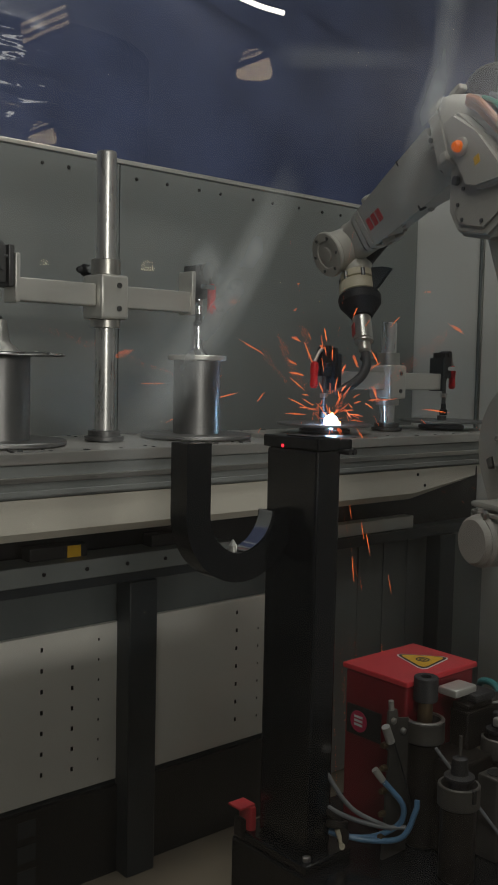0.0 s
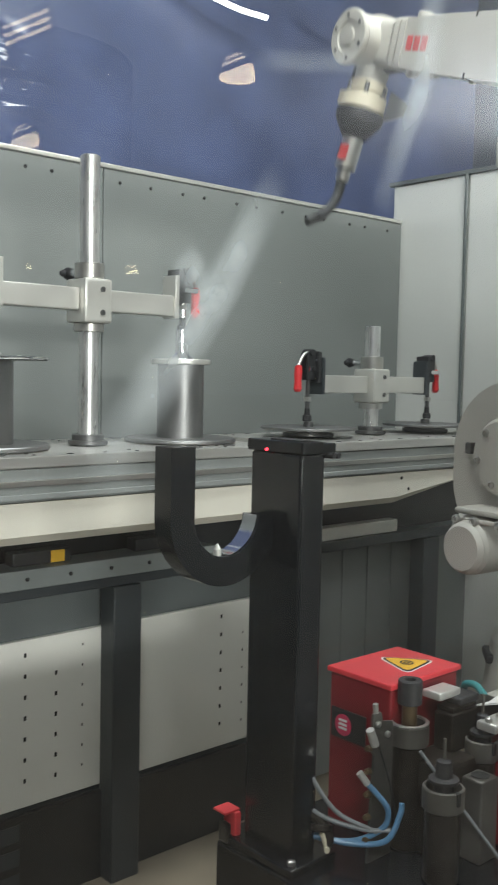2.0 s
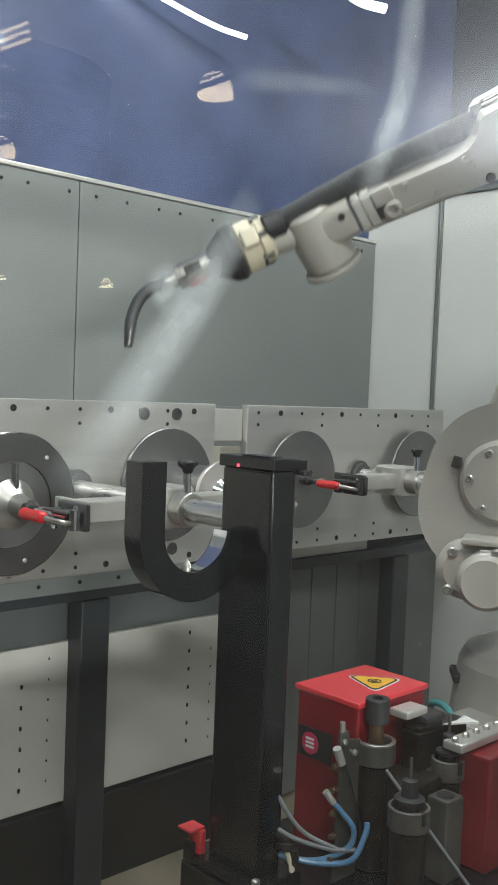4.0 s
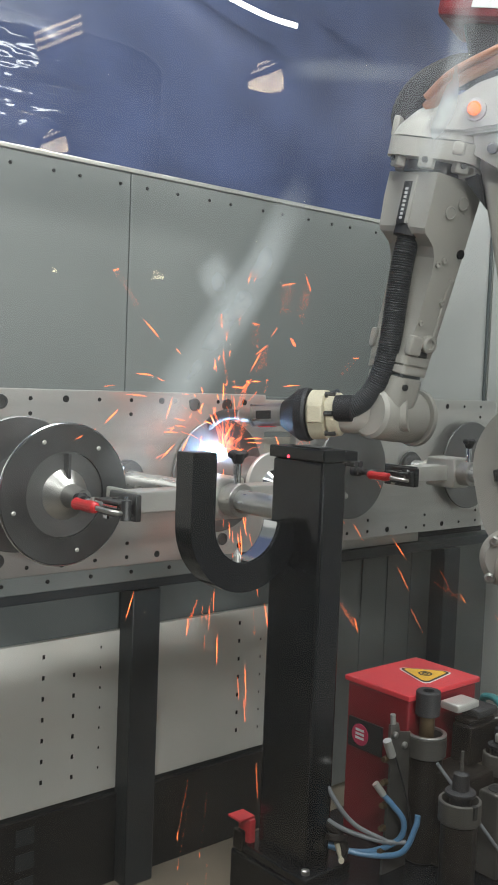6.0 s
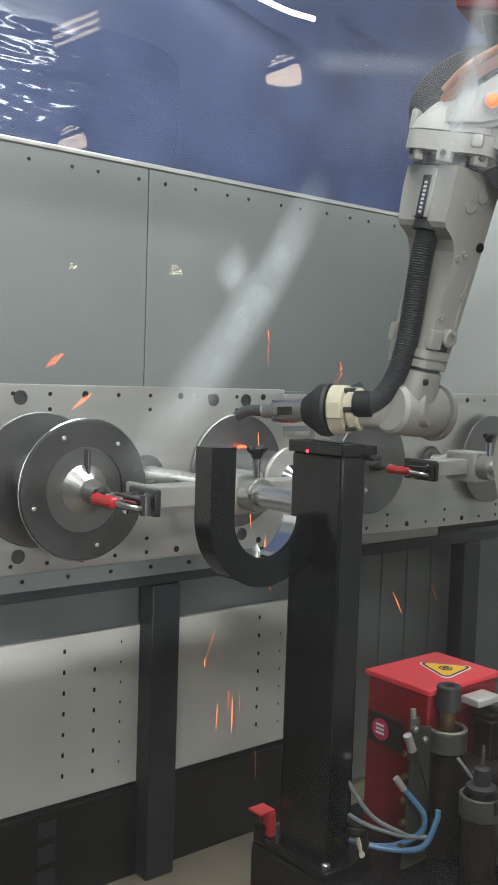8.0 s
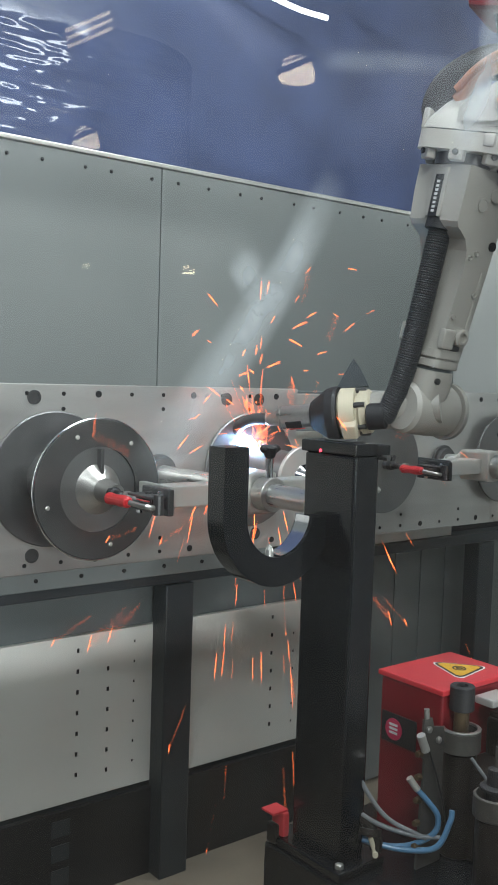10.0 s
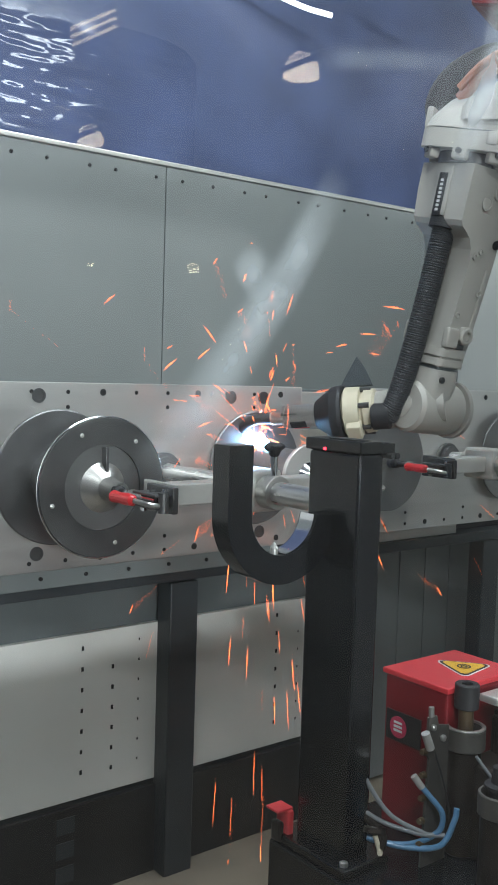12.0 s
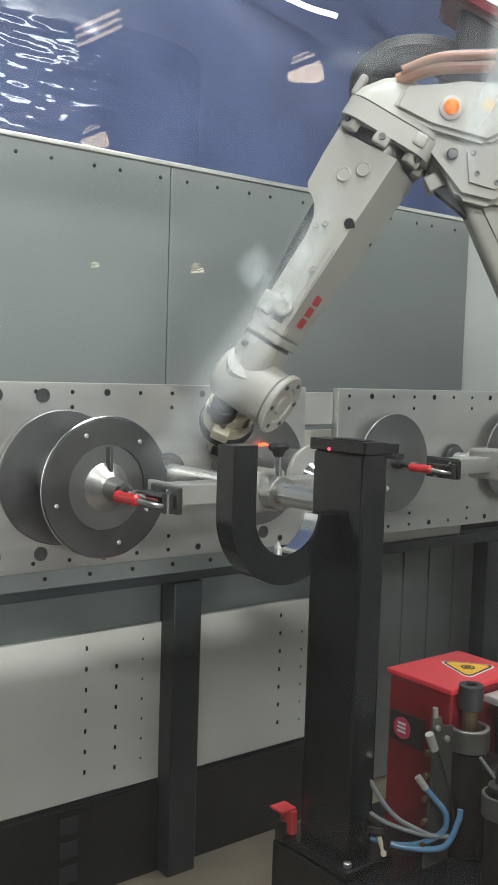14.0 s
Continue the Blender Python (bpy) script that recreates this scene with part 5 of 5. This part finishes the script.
    part("cable_tail", hose(bm_new(), [(1.445, 1.35, 0.03), (1.45, 1.34, 0.0), (1.44, 1.33, -0.0)], 0.006, 6, 10), M_CREAM, hs)
    part("teal_hose", hose(bm_new(), [(2.01, 1.40, 0.20), (1.984, 1.377, 0.236), (1.967, 1.332, 0.246), (1.94, 1.285, 0.228), (1.905, 1.24, 0.17), (1.895, 1.23, 0.0)], 0.009, 8, 12), M_TEAL, hs, "teal air hose")


# ---- lamps of the hall ----
def hall_lamps():
    def bay(place_at, r):
        x, y, z = place_at
        lp = thing("high_bay_lamp", pose(x, 0.9 - y, z), "hanging high-bay lamp with lit reflector dish", "ceiling lamp", "high-bay lamps")
        bm = lathe(bm_new(), [(r * 0.93, r * 0.52), (r * 0.99, r * 0.2), (r, 0), (r * 0.96, 0.0), (r * 0.9, r * 0.5)], None, 32, caps=False)
        part("reflector", bm, M_BAY, lp, "lit warm reflector rim")
        bm = lathe(bm_new(), [(r * 0.40, r * 1.28), (r * 0.66, r * 1.10), (r * 0.84, r * 0.80), (r * 0.925, r * 0.53)], None, 32, caps=False)
        part("dome", bm, M_LOUVRE, lp, "glowing upper dome")
        # bars added for the dark slats that cross the lamp's reflection
        for z0, dz in ((0.52, 0.15), (0.90, 0.05)):
            part("crossing_slat", box(bm_new(), -r * 1.15, r * 1.15, r * 0.97, r * 1.02, -r * dz, r * dz, 0.004, pose(0, 0, r * z0, 0, -22, 42)), M_FRAME, lp, "dark slanted bar for a slat crossing the lamp's reflection")
        part("gear_case", rod(bm_new(), (0, 0, r * 1.0), (0, 0, r * 1.6), r * 0.30, seg=24), M_FRAMEGREY, lp)
        part("lamp_glow", lathe(bm_new(), [(r * 0.8, r * 0.12), (r * 0.78, r * 0.14)], None, 28), M_BAY, lp)
        part("cord", rod(bm_new(), (0, 0, r * 1.5), (0, 0, 7.2 - z), 0.01, seg=8), M_FRAME, lp)
    bay((9.39, 10.87, 5.93), 0.27)
    bay((8.82, 16.13, 5.75), 0.26)
    bay((23.79, 34.22, 5.85), 0.30)
    bay((20.1, 36.5, 5.9), 0.17)
    lv = thing("louvred_roof_light", pose(5.55, 0.9 - 10.17, 5.55), "warm louvred light fitting under the roof", "ceiling lamp")
    for k in range(3):
        part("louvre", box(bm_new(), -0.30 + 0.03 * k, 0.28 + 0.03 * k, -0.02, 0.02, -0.12 + 0.085 * k, -0.085 + 0.085 * k, 0.004, pose(0, 0, 0, 0, -28, 25)), M_LOUVRE, lv)
    part("hanger", rod(bm_new(), (0, -0.045, 0.1), (0, -0.045, 1.65), 0.008, seg=8), M_FRAME, lv)
    part("louvre_frame", box(bm_new(), -0.34, 0.36, -0.06, -0.03, -0.16, 0.16, 0.006, pose(0, 0, 0, 0, -28, 25)), M_FRAMEGREY, lv)
    # long glowing strips over the cell, modelled reflections of lamps in the blue sheet
    tl = thing("lamp_reflection", pose(3.0, 3.5, 3.30), "glowing strips for curved lamp reflections in the blue sheet", "ceiling lamp", "fluorescent battens")
    part("streak", hose(bm_new(), [(-0.55, 0.12, 0.16), (-0.25, 0.06, 0.08), (0.0, 0.0, 0.02), (0.16, -0.05, 0.0)], 0.012, 8, 12), M_STREAK, tl, "glowing strip for a curved lamp reflection")
    part("streak", hose(bm_new(), [(0.35, -0.42, 0.22), (0.5, -0.46, 0.165), (0.62, -0.52, 0.15)], 0.022, 8, 12), M_STREAK, tl, "glowing strip for a curved lamp reflection")
    part("hanger", rod(bm_new(), (-0.3, 0.07, 0.11), (-0.3, 0.07, 3.9), 0.004, seg=8), M_FRAME, tl)


# ---- weld glow and sparks ----
def weld_glow():
    bead = thing("hot_weld_bead", pose(0, 2.36, 1.31), "glowing orange fresh weld bead on the pipe", "weld bead")
    part("bead", hose(bm_new(), [(1.815, 0.071, 0.105), (1.83, 0.074, 0.107), (1.845, 0.071, 0.105)], 0.006, 5, 8), M_HOT, bead)
    arc = thing("welding_arc", pose(0, 0, 0), "bluish-white welding arc at the torch tip", "welding arc")
    bm = bm_new()
    bmesh.ops.create_icosphere(bm, subdivisions=2, radius=0.025)
    part("arc_core", bm, M_ARC, arc)
    for dx, dz, r in ((-0.03, -0.008, 0.009), (0.032, -0.004, 0.008), (0.0, 0.026, 0.007)):
        bm = bm_new()
        bmesh.ops.create_icosphere(bm, subdivisions=1, radius=r, matrix=Matrix.Translation((dx, -0.006, dz)))
        part("molten_drop", bm, M_POOL, arc, "molten orange droplet")
    return bead, arc


IN_PIPE = 0.20
TILT = [(0.0, 0), (2.4, 0), (2.7, 12), (3.2, 45), (3.7, 78), (4.0, 90), (14.0, 90)]


def carried_over(start):
    """Rests at start, passes under the plate into the pipe, and tilts with it."""
    rows = [(2.2333, start), (2.2667, Vector((start.x, 2.36, 1.30))), (2.3333, Vector((1.83, 2.36, 1.30))), (2.3667, Vector((1.83, 2.36, 1.31 + IN_PIPE)))]
    for t, a in TILT[1:-1]:
        rows.append((t, Vector((1.83, 2.36 - IN_PIPE * math.sin(radians(a)), 1.31 + IN_PIPE * math.cos(radians(a))))))
    return rows


def arc_rows():
    """The arc stands at the seam while it burns and lies inside the pipe's bore or the spacer ring when it is out."""
    off1 = Vector((1.83, 2.36 - IN_PIPE, 1.31))
    rows = [(0.0, Matrix.Translation(WELD_DISC)), (0.5, Matrix.Translation(WELD_DISC + Vector((0.01, 0, 0)))), (0.5667, Matrix.Translation((2.73, 2.36, 1.57)))]
    rows += [(t, Matrix.Translation(p)) for t, p in carried_over(Vector((2.73, 2.36, 1.57)))] + [(5.3667, Matrix.Translation(off1))]
    for a, b in ((5.4, 7.8), (9.2, 12.0)):
        n = int((b - a) / 0.1)
        rnd = random.Random(int(a * 10))
        for k in range(n + 1):
            p = WELD_LOW + Vector((rnd.uniform(-0.006, 0.006) - 0.03 + 0.03 * k / n, rnd.uniform(-0.012, 0.004), rnd.uniform(-0.012, 0.002)))
            rows.append((a + (b - a) * k / n, Matrix.Translation(p)))
        rows.append((b + 0.0667, Matrix.Translation(off1)))
        rows.append((9.1333 if b < 9 else 14.0, Matrix.Translation(off1)))
    return rows


SPARK_FPS = 15


def spark_rows(rnd, k):
    """One spark flies again and again: it leaves the seam, falls in an arc, bounces out on the floor and starts anew."""
    rows = []
    t = rnd.uniform(-0.9, 0.15)
    rest = Vector((2.40, 2.36, 1.405))
    q = Euler((0, 0, 0)).to_quaternion()

    def put(tt, p, v):
        nonlocal q
        d = v.normalized()
        cur = q @ Vector((0, 0, 1))
        if cur.dot(d) < 0:
            d = -d
        q = cur.rotation_difference(d) @ q
        rows.append((tt, Matrix.Translation(p) @ q.to_matrix().to_4x4()))
    windows = [(-1.0, 0.62, WELD_DISC), (5.4, 7.65, WELD_LOW), (9.2, 12.05, WELD_LOW)]
    for a, b, seam in windows:
        t = max(t, a + rnd.uniform(0, 0.6))
        if a > 5 and a < 6:
            if not rows:
                put(0.0, rest, Vector((1, 0, 0)))
            for tt, p in carried_over(rest):
                put(tt, p, Vector((1, 0, 0)))
        inside = Vector((2.40, 2.36, 1.405)) if seam is WELD_DISC else Vector((1.83, 2.36 - IN_PIPE, 1.31))
        while t < b:
            low = rnd.random() < 0.22
            az = rnd.uniform(0, 2 * math.pi)
            back = 0.0 if seam is WELD_DISC else 1.0
            if low:
                v = Vector((0.55 * math.cos(az), -0.3 - 0.3 * rnd.random(), rnd.uniform(-0.8, 0.5)))
                life = rnd.uniform(0.5, 0.75)
            else:
                sp = rnd.uniform(1.0, 3.6)
                el = rnd.uniform(0.15, 1.5)
                v = Vector((sp * math.cos(el) * math.cos(az), sp * math.cos(el) * math.sin(az), sp * math.sin(el)))
                if back:
                    v.y = -0.45 * abs(v.y) - 0.08
                life = rnd.uniform(0.15, 0.55)
            f0 = max(math.ceil(t * SPARK_FPS), 1 if t > 0 else 0)
            f = f0
            while f / SPARK_FPS < t + life:
                tt = f / SPARK_FPS
                if tt >= 0:
                    s = tt - t
                    p = seam + v * s + Vector((0, 0, -4.9 * s * s))
                    if p.z < 0.01 or p.y > 2.97 or (p.y > 2.26 and seam is WELD_LOW and 1.0 < p.z < 1.6):
                        break
                    if not rows and f > 0:
                        put(0.0, inside, Vector((1, 0, 0)))
                    if rows and tt - rows[-1][0] > 0.0667:
                        put(tt - 0.0333, inside, Vector((1, 0, 0)))
                    put(tt, p, v + Vector((0, 0, -9.8 * s)))
                f += 1
            end = f / SPARK_FPS if f > f0 else t
            if f > f0 and rows:
                put(rows[-1][0] + 0.0333, inside, Vector((1, 0, 0)))
            t = max(t + life, end) + rnd.uniform(0.07, 0.15)
    if not rows:
        put(0.0, rest, Vector((0, 0, 1)))
    put(14.0, Vector((1.83, 2.36 - IN_PIPE, 1.31)), Vector((1, 0, 0)))
    return rows


def sparks():
    made, rnd = [], random.Random(5)
    kinds = []
    for length, r in ((0.008, 0.0015), (0.024, 0.0014), (0.046, 0.0014)):
        bm = lathe(bm_new(), [(r * 0.3, -length / 2), (r, -length / 4), (r, length / 4), (r * 0.3, length / 2)], None, 6)
        ob = mesh_ob("spark", bm, M_SPARK)
        kinds.append(ob.data)
        bpy.data.objects.remove(ob)
    for k in range(290):
        ob = new("spark", kinds[k % 3])
        tagged(ob, "glowing orange weld spark in flight", "spark", "weld sparks")
        made.append(ob)
    return made


structure()
window()
positioner_stand()
table = tilt_table()
works = [pipe_work(1.165, 2), pipe_work(1.83, 1), pipe_work(2.40, 0), pipe_work(3.06, 0)]
stands = [clamp_stand(1.495, 0.82, 0.43, (0.40, 0.42), False), clamp_stand(2.73, 0.40, 0.20, (0.135, 0.135), True)]
robot, links = build_robot()
service_station()
hall_lamps()
bead, arc = weld_glow()
spark_things = sparks()


def motions():
    tilt = TILT
    walk(bead, [(t, pose(0, 2.36, 1.31, a, 0, 0) @ pose(0, -0.06, 0)) for t, a in tilt[:-1]] + [(5.3, pose(0, 2.36, 1.31, 90) @ pose(0, -0.06, 0)), (5.5, pose(0, 2.36, 1.31, 90)), (14.0, pose(0, 2.36, 1.31, 90))])
    for ob in (table, *works, *stands):
        walk(ob, [(t, pose(0, 2.36, 1.31, a, 0, 0)) for t, a in tilt])
    poses = robot_poses()
    for name, rows in poses.items():
        walk(links[name], rows)
    chains = [(f[0], hose_poses(f[1], g[1])) for f, g in zip(poses["forearm"], poses["torch"])]
    for k, ob in enumerate(links["hose"]):
        walk(ob, [(t, chain[k]) for t, chain in chains])
    walk(arc, arc_rows())
    rnd = random.Random(11)
    for k, ob in enumerate(spark_things):
        walk(ob, spark_rows(rnd, k))


motions()
